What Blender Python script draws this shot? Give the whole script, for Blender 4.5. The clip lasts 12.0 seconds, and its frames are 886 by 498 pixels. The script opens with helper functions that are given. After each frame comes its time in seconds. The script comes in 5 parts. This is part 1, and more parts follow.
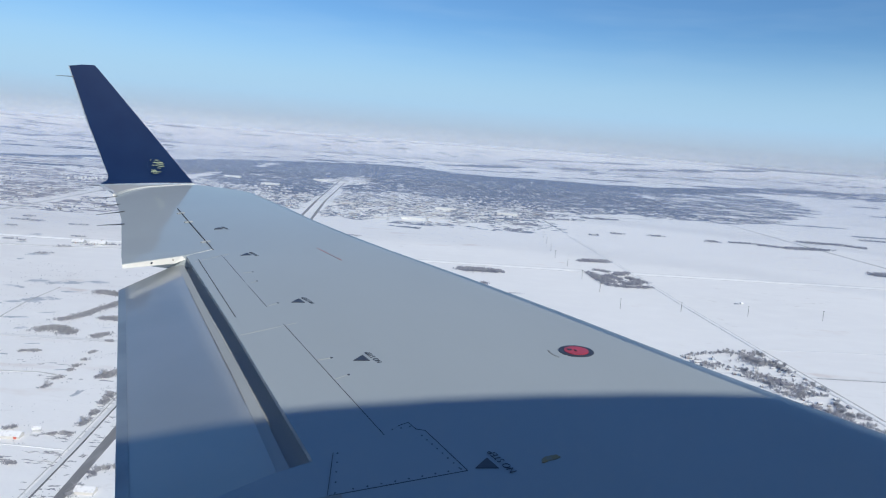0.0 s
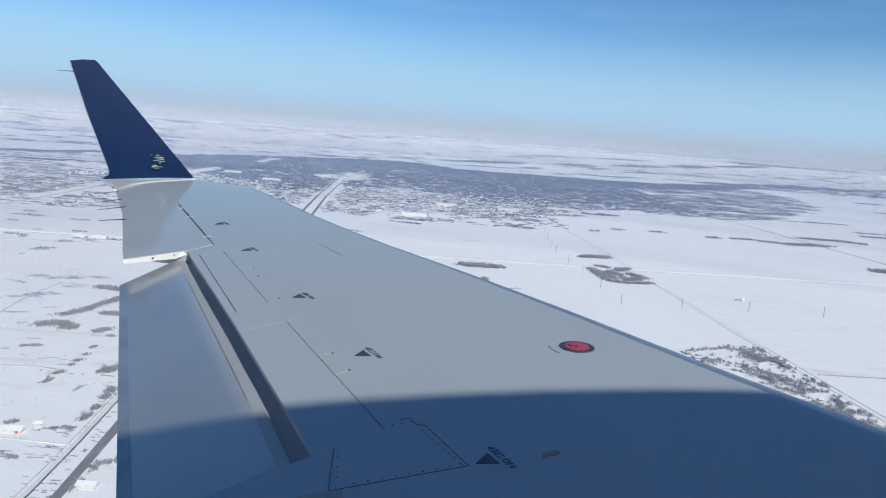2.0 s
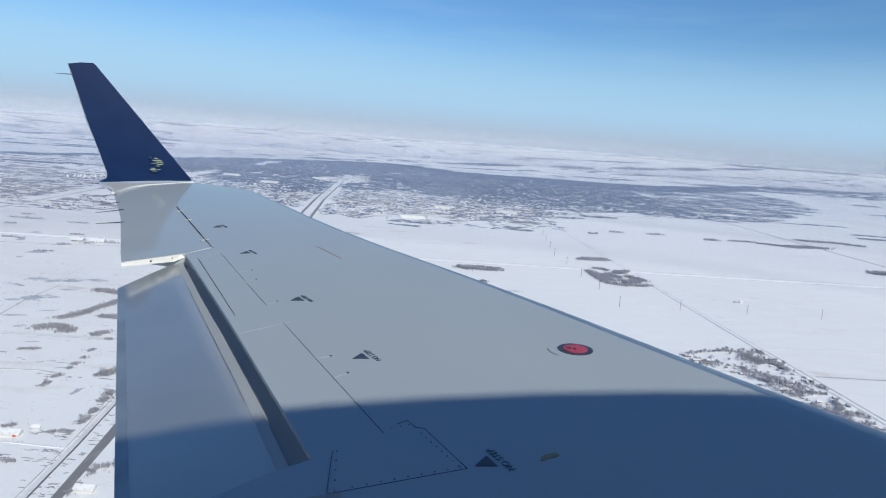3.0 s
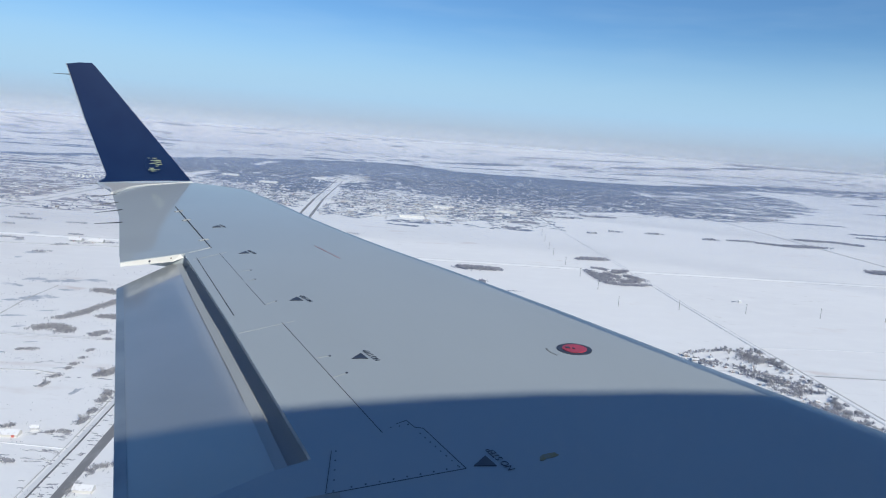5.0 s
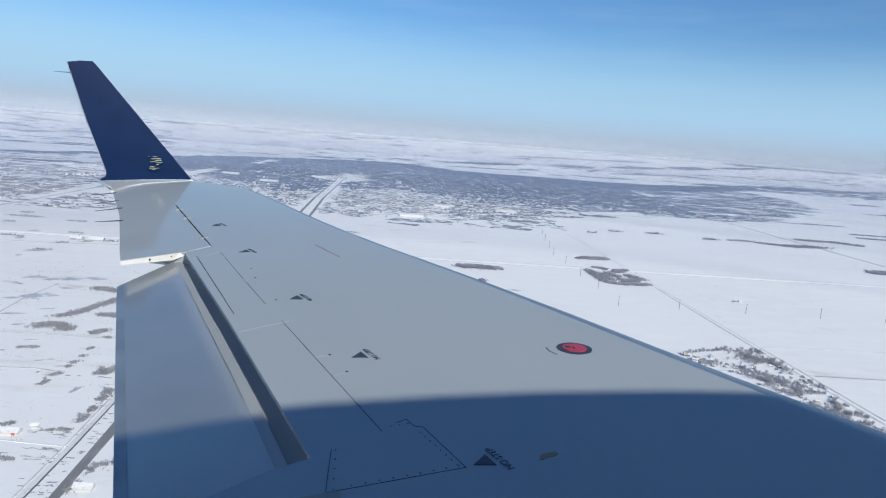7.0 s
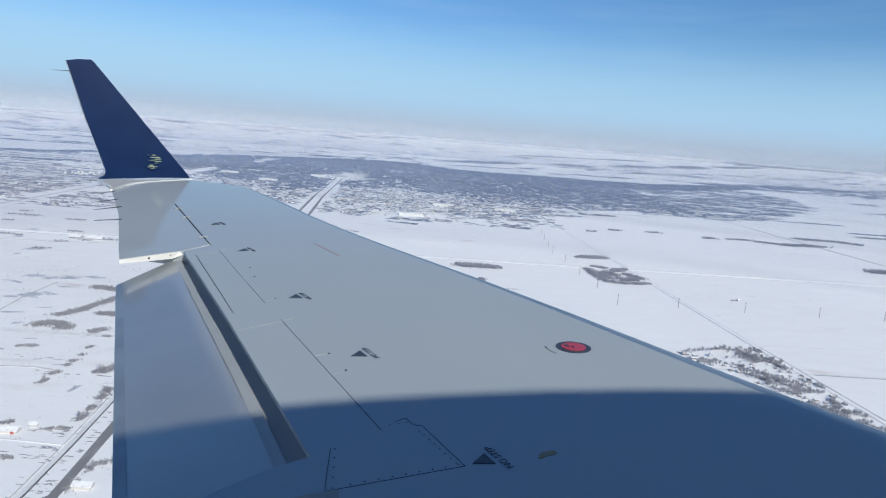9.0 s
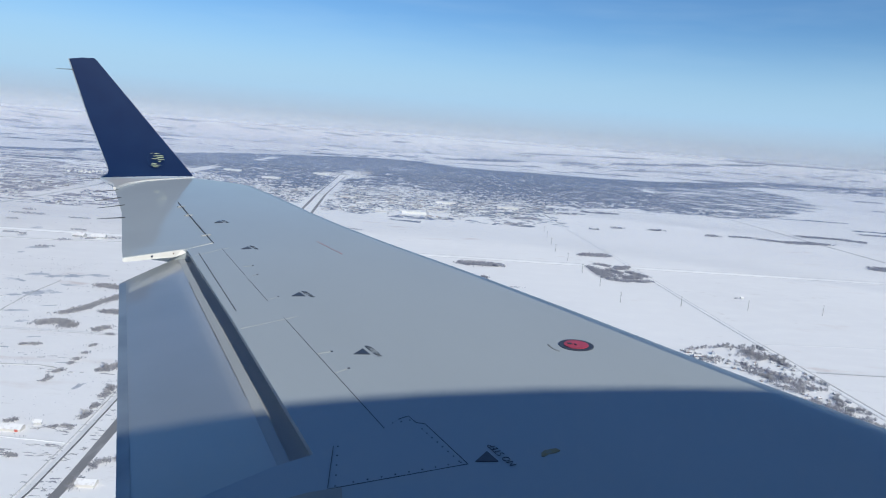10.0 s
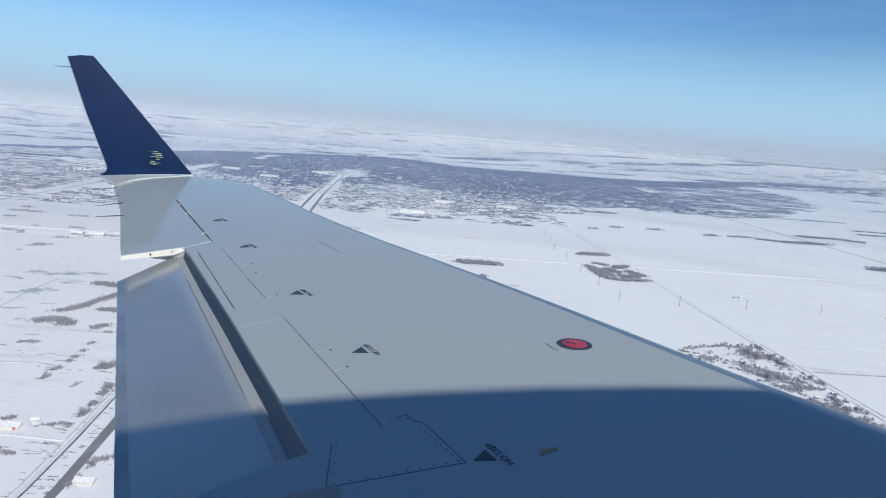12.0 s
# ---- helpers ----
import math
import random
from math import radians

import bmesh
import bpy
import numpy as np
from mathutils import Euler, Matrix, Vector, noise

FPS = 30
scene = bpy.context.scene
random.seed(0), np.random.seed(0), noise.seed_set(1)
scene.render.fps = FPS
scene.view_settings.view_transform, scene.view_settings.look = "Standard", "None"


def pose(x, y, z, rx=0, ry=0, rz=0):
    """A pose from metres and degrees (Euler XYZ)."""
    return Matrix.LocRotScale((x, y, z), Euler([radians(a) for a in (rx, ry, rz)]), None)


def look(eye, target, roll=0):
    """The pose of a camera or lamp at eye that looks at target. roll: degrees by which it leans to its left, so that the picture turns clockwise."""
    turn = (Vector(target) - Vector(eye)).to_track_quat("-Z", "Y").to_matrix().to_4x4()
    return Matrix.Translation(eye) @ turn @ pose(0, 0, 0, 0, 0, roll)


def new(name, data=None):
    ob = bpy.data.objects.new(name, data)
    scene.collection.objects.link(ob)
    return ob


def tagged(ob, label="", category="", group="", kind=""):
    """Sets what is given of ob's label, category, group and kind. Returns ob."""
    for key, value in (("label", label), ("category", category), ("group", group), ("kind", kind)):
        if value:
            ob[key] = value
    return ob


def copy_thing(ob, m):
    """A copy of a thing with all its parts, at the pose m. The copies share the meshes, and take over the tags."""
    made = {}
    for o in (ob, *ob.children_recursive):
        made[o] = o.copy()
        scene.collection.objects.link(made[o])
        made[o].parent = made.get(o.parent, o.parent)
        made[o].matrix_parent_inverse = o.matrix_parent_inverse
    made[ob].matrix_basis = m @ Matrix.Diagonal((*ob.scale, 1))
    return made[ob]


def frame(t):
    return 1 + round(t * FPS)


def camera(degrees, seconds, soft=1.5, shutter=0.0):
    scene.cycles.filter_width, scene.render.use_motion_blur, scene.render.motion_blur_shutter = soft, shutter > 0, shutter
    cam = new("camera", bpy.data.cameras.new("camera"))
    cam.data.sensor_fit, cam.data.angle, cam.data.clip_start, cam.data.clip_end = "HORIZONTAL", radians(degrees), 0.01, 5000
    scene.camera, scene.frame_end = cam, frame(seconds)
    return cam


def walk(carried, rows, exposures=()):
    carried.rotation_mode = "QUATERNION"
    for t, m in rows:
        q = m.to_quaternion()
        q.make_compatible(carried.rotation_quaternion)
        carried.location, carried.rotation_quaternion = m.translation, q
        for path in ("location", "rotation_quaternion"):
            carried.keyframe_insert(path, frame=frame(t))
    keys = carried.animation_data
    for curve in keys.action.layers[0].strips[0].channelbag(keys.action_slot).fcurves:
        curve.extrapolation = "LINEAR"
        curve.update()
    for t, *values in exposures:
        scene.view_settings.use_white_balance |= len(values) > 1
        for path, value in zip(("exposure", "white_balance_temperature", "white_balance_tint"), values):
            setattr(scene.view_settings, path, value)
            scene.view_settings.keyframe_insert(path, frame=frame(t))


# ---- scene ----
# ---------------------------------------------------------------- camera
ALTITUDE = 165.0
EYE = Vector((0.0, 0.0, ALTITUDE))
cam = camera(64.0, 12.0, 1.15)


def held(yaw, pitch, roll):
    """Camera pose from the turn to the left, the tilt up and the lean, in degrees, about the resting view."""
    a, b = radians(yaw), radians(-9.22 + pitch)
    way = Vector((-math.sin(a) * math.cos(b), math.cos(a) * math.cos(b), math.sin(b)))
    return look(EYE, EYE + way, 4.30 + roll)


PATH = [
    (0.0, 0.220, 0.077, -0.013), (0.5, 0.211, 0.141, -0.028), (1.0, 0.237, 0.013, 0.060), (1.5, 0.300, -0.244, 0.090),
    (2.0, 0.267, -0.287, 0.065), (2.5, 0.209, -0.207, 0.057), (3.0, 0.152, -0.065, 0.020), (5.0, 0.065, -0.068, -0.004),
    (5.5, 0.011, 0.022, -0.010), (6.0, 0.0, 0.0, 0.020), (6.5, 0.006, -0.015, 0.072), (7.0, 0.078, -0.148, 0.119),
    (9.0, 0.006, -0.238, 0.160), (9.5, 0.129, -0.403, 0.140), (10.0, 0.209, -0.415, 0.080), (10.5, 0.139, -0.418, 0.079),
    (11.0, 0.087, -0.482, 0.130), (11.5, 0.054, -0.443, 0.150), (12.0, 0.094, -0.507, 0.240)]
walk(cam, [(t, held(a, b, c)) for t, a, b, c in PATH], [(0.0, 0.17, 6450, 3), (12.0, 0.17, 6450, 3)])

# ---------------------------------------------------------------- the aeroplane's own axes: forward, to the left wing tip, up
AIR = Matrix(((0.97875, -0.20104, -0.04024, 0.0410), (0.20006, 0.97940, -0.02724, 0.0278),
              (0.04489, 0.01862, 0.99882, ALTITUDE - 1.0188), (0, 0, 0, 1)))

# ---------------------------------------------------------------- sky and sun
SUN_LOCAL = Vector((0.35, -math.cos(radians(35.0)), math.sin(radians(35.0)))).normalized()
SUN_WAY = (AIR.to_3x3() @ SUN_LOCAL).normalized()
world = bpy.data.worlds.new("sky")
scene.world = world
world.use_nodes = True
wt = world.node_tree
sky = wt.nodes.new("ShaderNodeTexSky")
sky.sky_type, sky.sun_disc = "NISHITA", False
sky.sun_elevation = math.asin(SUN_WAY.z)
sky.sun_rotation = math.atan2(SUN_WAY.x, SUN_WAY.y)
sky.altitude, sky.air_density, sky.dust_density, sky.ozone_density = 300.0, 1.0, 0.15, 7.0
wt.nodes["Background"].inputs["Strength"].default_value = 0.090
cool = wt.nodes.new("ShaderNodeMix")
cool.data_type, cool.blend_type = "RGBA", "MULTIPLY"
cool.inputs[0].default_value, cool.inputs[7].default_value = 1.0, (0.84, 0.95, 1.07, 1)
# thin streaks of high cloud
tc, mp, wisps, thin = (wt.nodes.new("ShaderNode" + k) for k in ("TexCoord", "Mapping", "TexNoise", "MapRange"))
mp.inputs["Scale"].default_value, mp.inputs["Rotation"].default_value = (2.0, 2.0, 14.0), (0.0, 0.12, 0.0)
wisps.inputs["Scale"].default_value, wisps.inputs["Detail"].default_value = 3.0, 7.0
thin.inputs[1].default_value, thin.inputs[2].default_value, thin.inputs[4].default_value = 0.45, 0.85, 0.10
cloud = wt.nodes.new("ShaderNodeMix")
cloud.data_type = "RGBA"
cloud.inputs[7].default_value = (7.5, 8.2, 8.8, 1)
wt.links.new(tc.outputs["Generated"], mp.inputs["Vector"])
wt.links.new(mp.outputs["Vector"], wisps.inputs["Vector"])
wt.links.new(wisps.outputs["Fac"], thin.inputs[0])
wt.links.new(thin.outputs[0], cloud.inputs[0])
wt.links.new(sky.outputs["Color"], cloud.inputs[6])
wt.links.new(cloud.outputs[2], cool.inputs[6])
wt.links.new(cool.outputs[2], wt.nodes["Background"].inputs["Color"])
sun = new("sun", bpy.data.lights.new("sun", "SUN"))
sun.data.energy, sun.data.angle, sun.data.color = 3.42, radians(0.9), (1.0, 0.92, 0.82)
sun.matrix_world = look(SUN_WAY * 50 + EYE, EYE)


# ---------------------------------------------------------------- materials
def material(name, base, rough=0.6, metal=0.0, second=None, scale=4.0, spread=(0.4, 0.6), bump=0.0, bump_scale=40.0,
             per_object=None, per_piece=None, coat=0.0, detail=5.0, stretch=(1, 1, 1), specular=0.5):
    """A painted or natural surface: base colour with a second colour mixed in by noise, fine relief, and a choice of colours by object."""
    m = bpy.data.materials.new(name)
    m.use_nodes = True
    nt, b = m.node_tree, m.node_tree.nodes["Principled BSDF"]
    b.inputs["Roughness"].default_value, b.inputs["Metallic"].default_value = rough, metal
    b.inputs["Coat Weight"].default_value, b.inputs["Coat Roughness"].default_value = coat, 0.06
    b.inputs["Specular IOR Level"].default_value = specular
    tc = nt.nodes.new("ShaderNodeTexCoord")
    mp = nt.nodes.new("ShaderNodeMapping")
    mp.inputs["Scale"].default_value = stretch
    nt.links.new(tc.outputs["Object"], mp.inputs["Vector"])
    first = None
    if per_object or per_piece:
        info, ramp = nt.nodes.new("ShaderNodeObjectInfo" if per_object else "ShaderNodeNewGeometry"), nt.nodes.new("ShaderNodeValToRGB")
        source, per_object = "Random" if per_object else "Random Per Island", per_object or per_piece
        ramp.color_ramp.interpolation = "CONSTANT"
        while len(ramp.color_ramp.elements) < len(per_object):
            ramp.color_ramp.elements.new(0.5)
        for n, c in enumerate(per_object):
            ramp.color_ramp.elements[n].position, ramp.color_ramp.elements[n].color = n / len(per_object), (*c, 1)
        nt.links.new(info.outputs[source], ramp.inputs["Fac"])
        first = ramp.outputs["Color"]
    mix = nt.nodes.new("ShaderNodeMix")
    mix.data_type = "RGBA"
    mix.inputs[6].default_value = (*base, 1)
    mix.inputs[7].default_value = (*(second or [c * 0.8 for c in base]), 1)
    if first:
        nt.links.new(first, mix.inputs[6])
    no, rng = nt.nodes.new("ShaderNodeTexNoise"), nt.nodes.new("ShaderNodeMapRange")
    no.inputs["Scale"].default_value, no.inputs["Detail"].default_value = scale, detail
    rng.inputs[1].default_value, rng.inputs[2].default_value = spread
    nt.links.new(mp.outputs["Vector"], no.inputs["Vector"])
    nt.links.new(no.outputs["Fac"], rng.inputs[0])
    nt.links.new(rng.outputs[0], mix.inputs[0])
    nt.links.new(mix.outputs[2], b.inputs["Base Color"])
    if bump:
        bn, bp = nt.nodes.new("ShaderNodeTexNoise"), nt.nodes.new("ShaderNodeBump")
        bn.inputs["Scale"].default_value, bp.inputs["Strength"].default_value = bump_scale, bump
        nt.links.new(mp.outputs["Vector"], bn.inputs["Vector"])
        nt.links.new(bn.outputs["Fac"], bp.inputs["Height"])
        nt.links.new(bp.outputs["Normal"], b.inputs["Normal"])
    return m


WING = material("wing_paint", (0.393, 0.439, 0.473), 0.085, 0, (0.377, 0.42, 0.452), 1.3, (0.35, 0.7), 0.03, 5, specular=0.01, stretch=(1, 0.35, 1))
FLAP = material("flap_paint", (0.44, 0.45, 0.445), 0.38, 0.57, (0.40, 0.415, 0.41), 2.0, (0.35, 0.7), 0.012, 30, coat=0.5)


def paler_towards_nose(m):
    """The flap's paint is paler and less metallic in a band behind its nose."""
    nt, b = m.node_tree, m.node_tree.nodes["Principled BSDF"]
    tc, sep, rg, mx = (nt.nodes.new("ShaderNode" + k) for k in ("TexCoord", "SeparateXYZ", "MapRange", "Mix"))
    along, rough, smudge = nt.nodes.new("ShaderNodeMath"), nt.nodes.new("ShaderNodeMapRange"), nt.nodes.new("ShaderNodeTexNoise")
    nt.links.new(tc.outputs["Object"], sep.inputs[0])
    along.operation, along.inputs[1].default_value = "MULTIPLY_ADD", 0.281
    nt.links.new(sep.outputs["Y"], along.inputs[0])
    nt.links.new(sep.outputs["X"], along.inputs[2])
    smudge.inputs["Scale"].default_value, smudge.inputs["Detail"].default_value = 3.0, 5.0
    nt.links.new(tc.outputs["Object"], smudge.inputs["Vector"])
    rg.interpolation_type = "SMOOTHSTEP"
    rg.inputs[1].default_value, rg.inputs[2].default_value, rg.inputs[4].default_value = 0.42, 0.51, 1.0
    nt.links.new(along.outputs[0], rg.inputs[0])
    fac = nt.nodes.new("ShaderNodeMath")
    fac.operation = "MULTIPLY"
    rough.inputs[1].default_value, rough.inputs[2].default_value, rough.inputs[3].default_value = 0.3, 0.65, 0.5
    nt.links.new(smudge.outputs["Fac"], rough.inputs[0])
    nt.links.new(rg.outputs[0], fac.inputs[0])
    nt.links.new(rough.outputs[0], fac.inputs[1])
    mx.data_type = "RGBA"
    mx.inputs[7].default_value = (0.40, 0.415, 0.42, 1)
    nt.links.new(b.inputs["Base Color"].links[0].from_socket, mx.inputs[6])
    nt.links.new(fac.outputs[0], mx.inputs[0])
    nt.links.new(mx.outputs[2], b.inputs["Base Color"])
    metal = nt.nodes.new("ShaderNodeMapRange")
    metal.inputs[3].default_value, metal.inputs[4].default_value = 0.57, 0.1
    nt.links.new(fac.outputs[0], metal.inputs[0])
    nt.links.new(metal.outputs[0], b.inputs["Metallic"])


paler_towards_nose(FLAP)
NOSE = material("pale_nose_paint", (0.385, 0.41, 0.43), 0.5, 0, (0.35, 0.375, 0.39), 3.0, (0.35, 0.7), stretch=(1, 0.4, 1), specular=0.1)
SEAM = material("dirty_seam", (0.17, 0.17, 0.175), 0.7, 0, (0.36, 0.365, 0.36), 5.0, (0.35, 0.6))
TRAILING = material("bare_trailing_edge", (0.29, 0.33, 0.37), 0.35, 0.3, (0.22, 0.255, 0.295), 3.0)
LIP = material("dark_nose_band", (0.23, 0.285, 0.355), 0.35, 0.5, (0.19, 0.24, 0.31), 4.0, specular=0.25)
LEADING = material("bare_leading_edge", (0.34, 0.40, 0.48), 0.34, 0.8, (0.29, 0.35, 0.42), 5.0, (0.3, 0.7), 0.03, 60)
WHITE = material("white_gloss_paint", (0.74, 0.74, 0.72), 0.3, 0, (0.66, 0.65, 0.62), 6.0, (0.3, 0.7), coat=0.3)
NAVY = material("navy_gloss_paint", (0.001, 0.014, 0.062), 0.35, 0, (0.003, 0.019, 0.072), 3.0, (0.3, 0.7), specular=0.05)
SCREW = material("dull_screw_head", (0.10, 0.125, 0.15), 0.6, 0, (0.17, 0.19, 0.21), 60.0)
PRINT = material("faded_print", (0.17, 0.185, 0.20), 0.6, 0, (0.26, 0.28, 0.29), 60.0)
INK = material("dark_marking", (0.035, 0.045, 0.07), 0.5, 0, (0.05, 0.06, 0.085), 20.0)
SEAL = material("dark_sealant_joint", (0.03, 0.034, 0.042), 0.7, 0, (0.06, 0.06, 0.065), 12.0)
COVE = material("grey_cove_metal", (0.36, 0.385, 0.43), 0.6, 0.0, (0.42, 0.43, 0.44), 3.0, (0.42, 0.7), stretch=(1, 0.5, 1))
PALE = material("pale_tape", (0.45, 0.465, 0.47), 0.4, 0, (0.38, 0.40, 0.405), 12.0)
RED = material("red_paint", (0.52, 0.05, 0.085), 0.4, 0, (0.38, 0.05, 0.075), 22.0, (0.35, 0.7))
PINK = material("faded_red_line", (0.42, 0.20, 0.20), 0.5, 0, (0.35, 0.25, 0.25), 14.0)
STAIN = material("yellowish_stain", (0.31, 0.22, 0.08), 0.6, 0, (0.27, 0.25, 0.20), 40.0)
WORN = material("brownish_worn_paint", (0.36, 0.31, 0.25), 0.5, 0, (0.30, 0.28, 0.26), 8.0)
FADED = material("faded_navy_rim", (0.004, 0.022, 0.078), 0.5, 0, (0.007, 0.028, 0.09), 30.0, specular=0.05)
YELLOW = material("pale_yellow_decal", (0.33, 0.42, 0.24), 0.4, 0, (0.20, 0.27, 0.18), 20.0)
BLACK = material("static_wick", (0.07, 0.075, 0.085), 0.5)
SNOW_ROOF = material("snowy_roof", (0.80, 0.80, 0.82), 0.7, 0, (0.55, 0.54, 0.55), 0.5, (0.5, 0.75))
ROOF = material("house_roof", (0.7, 0.7, 0.7), 0.8, 0, (0.8, 0.8, 0.82), 0.25, (0.35, 0.6),
                per_object=[(0.80, 0.80, 0.82), (0.22, 0.20, 0.21), (0.72, 0.73, 0.75), (0.30, 0.28, 0.27), (0.34, 0.35, 0.38), (0.16, 0.16, 0.18)])
SIDING = material("house_siding", (0.6, 0.6, 0.6), 0.7, 0, (0.45, 0.44, 0.43), 0.8, (0.55, 0.8),
                  per_object=[(0.44, 0.47, 0.52), (0.25, 0.26, 0.29), (0.19, 0.22, 0.27), (0.36, 0.38, 0.42), (0.20, 0.19, 0.20), (0.50, 0.52, 0.57)])
FAR_WALL = material("far_house_wall", (0.5, 0.5, 0.5), 0.8, 0, (0.4, 0.4, 0.4), 0.4, (0.5, 0.8),
                    per_piece=[(0.40, 0.43, 0.49), (0.22, 0.22, 0.25), (0.18, 0.21, 0.28), (0.48, 0.51, 0.56), (0.27, 0.29, 0.34), (0.34, 0.35, 0.39)])
FAR_ROOF = material("far_house_roof", (0.8, 0.8, 0.8), 0.8, 0, (0.78, 0.78, 0.80), 0.2, (0.5, 0.8),
                    per_piece=[(0.84, 0.84, 0.85), (0.80, 0.80, 0.82), (0.55, 0.55, 0.57), (0.84, 0.84, 0.85), (0.26, 0.26, 0.29), (0.80, 0.80, 0.82), (0.40, 0.34, 0.31)])
METAL_WALL = material("pale_metal_wall", (0.6, 0.6, 0.6), 0.5, 0.1, (0.5, 0.5, 0.5), 0.3,
                      per_object=[(0.54, 0.56, 0.59), (0.46, 0.47, 0.50), (0.40, 0.40, 0.41), (0.34, 0.37, 0.42)])
CREAM = material("cream_farm_siding", (0.62, 0.595, 0.56), 0.7, 0, (0.55, 0.525, 0.50), 0.6, (0.5, 0.8))
GLASS = material("window_pane", (0.03, 0.04, 0.05), 0.08, specular=0.8)
DOOR = material("door_paint", (0.25, 0.12, 0.08), 0.6)
BARK = material("bare_twigs", (0.42, 0.42, 0.455), 0.9, 0, (0.50, 0.50, 0.535), 0.6)
SHRUB = material("bare_thicket", (0.245, 0.25, 0.29), 0.9, 0, (0.35, 0.355, 0.39), 0.3)
TWIGS = material("dark_bare_woodlot", (0.22, 0.23, 0.295), 0.9, 0, (0.40, 0.41, 0.46), 0.35)
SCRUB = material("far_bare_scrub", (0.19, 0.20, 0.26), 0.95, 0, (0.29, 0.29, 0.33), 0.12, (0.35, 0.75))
GREY_TWIGS = material("soft_grey_garden_twigs", (0.31, 0.31, 0.36), 0.9, 0, (0.42, 0.42, 0.465), 0.5)
RAIL = material("dark_rail_and_ballast", (0.11, 0.115, 0.13), 0.8, 0, (0.19, 0.195, 0.21), 0.3)
RED_DOOR = material("faded_red_door", (0.50, 0.10, 0.07), 0.6, 0, (0.40, 0.10, 0.08), 2.0)
# the blue of distant haze is mixed into the colour of the woods
WOODS = material("far_woods_haze_blue", (0.09, 0.118, 0.185), 0.95, 0, (0.19, 0.22, 0.295), 0.12, (0.35, 0.72))
ASPHALT = material("salt_grey_asphalt", (0.23, 0.23, 0.24), 0.85, 0, (0.42, 0.42, 0.43), 0.15, (0.5, 0.8), stretch=(1, 0.2, 1))
STREET = material("half_cleared_street", (0.50, 0.50, 0.51), 0.85, 0, (0.74, 0.74, 0.75), 0.08, (0.4, 0.65))
ICE = material("wind_swept_ice", (0.40, 0.425, 0.475), 0.5, 0, (0.68, 0.69, 0.72), 0.12, (0.42, 0.62), stretch=(0.6, 1.6, 1))
ROAD_SNOW = material("ploughed_bright_snow", (0.97, 0.97, 0.97), 0.8, 0, (0.88, 0.88, 0.89), 0.05, (0.5, 0.75), specular=0.2)
PACKED = material("packed_snow_track", (0.80, 0.80, 0.81), 0.8, 0, (0.70, 0.70, 0.715), 0.06, (0.45, 0.7), specular=0.2)
GRASS_AND_SHADE = material("dead_grass_and_shade", (0.44, 0.43, 0.43), 0.95, 0, (0.68, 0.68, 0.69), 0.09, (0.3, 0.75))
WOOD = material("weathered_pole_wood", (0.095, 0.095, 0.10), 0.85, 0, (0.15, 0.145, 0.14), 3.0)


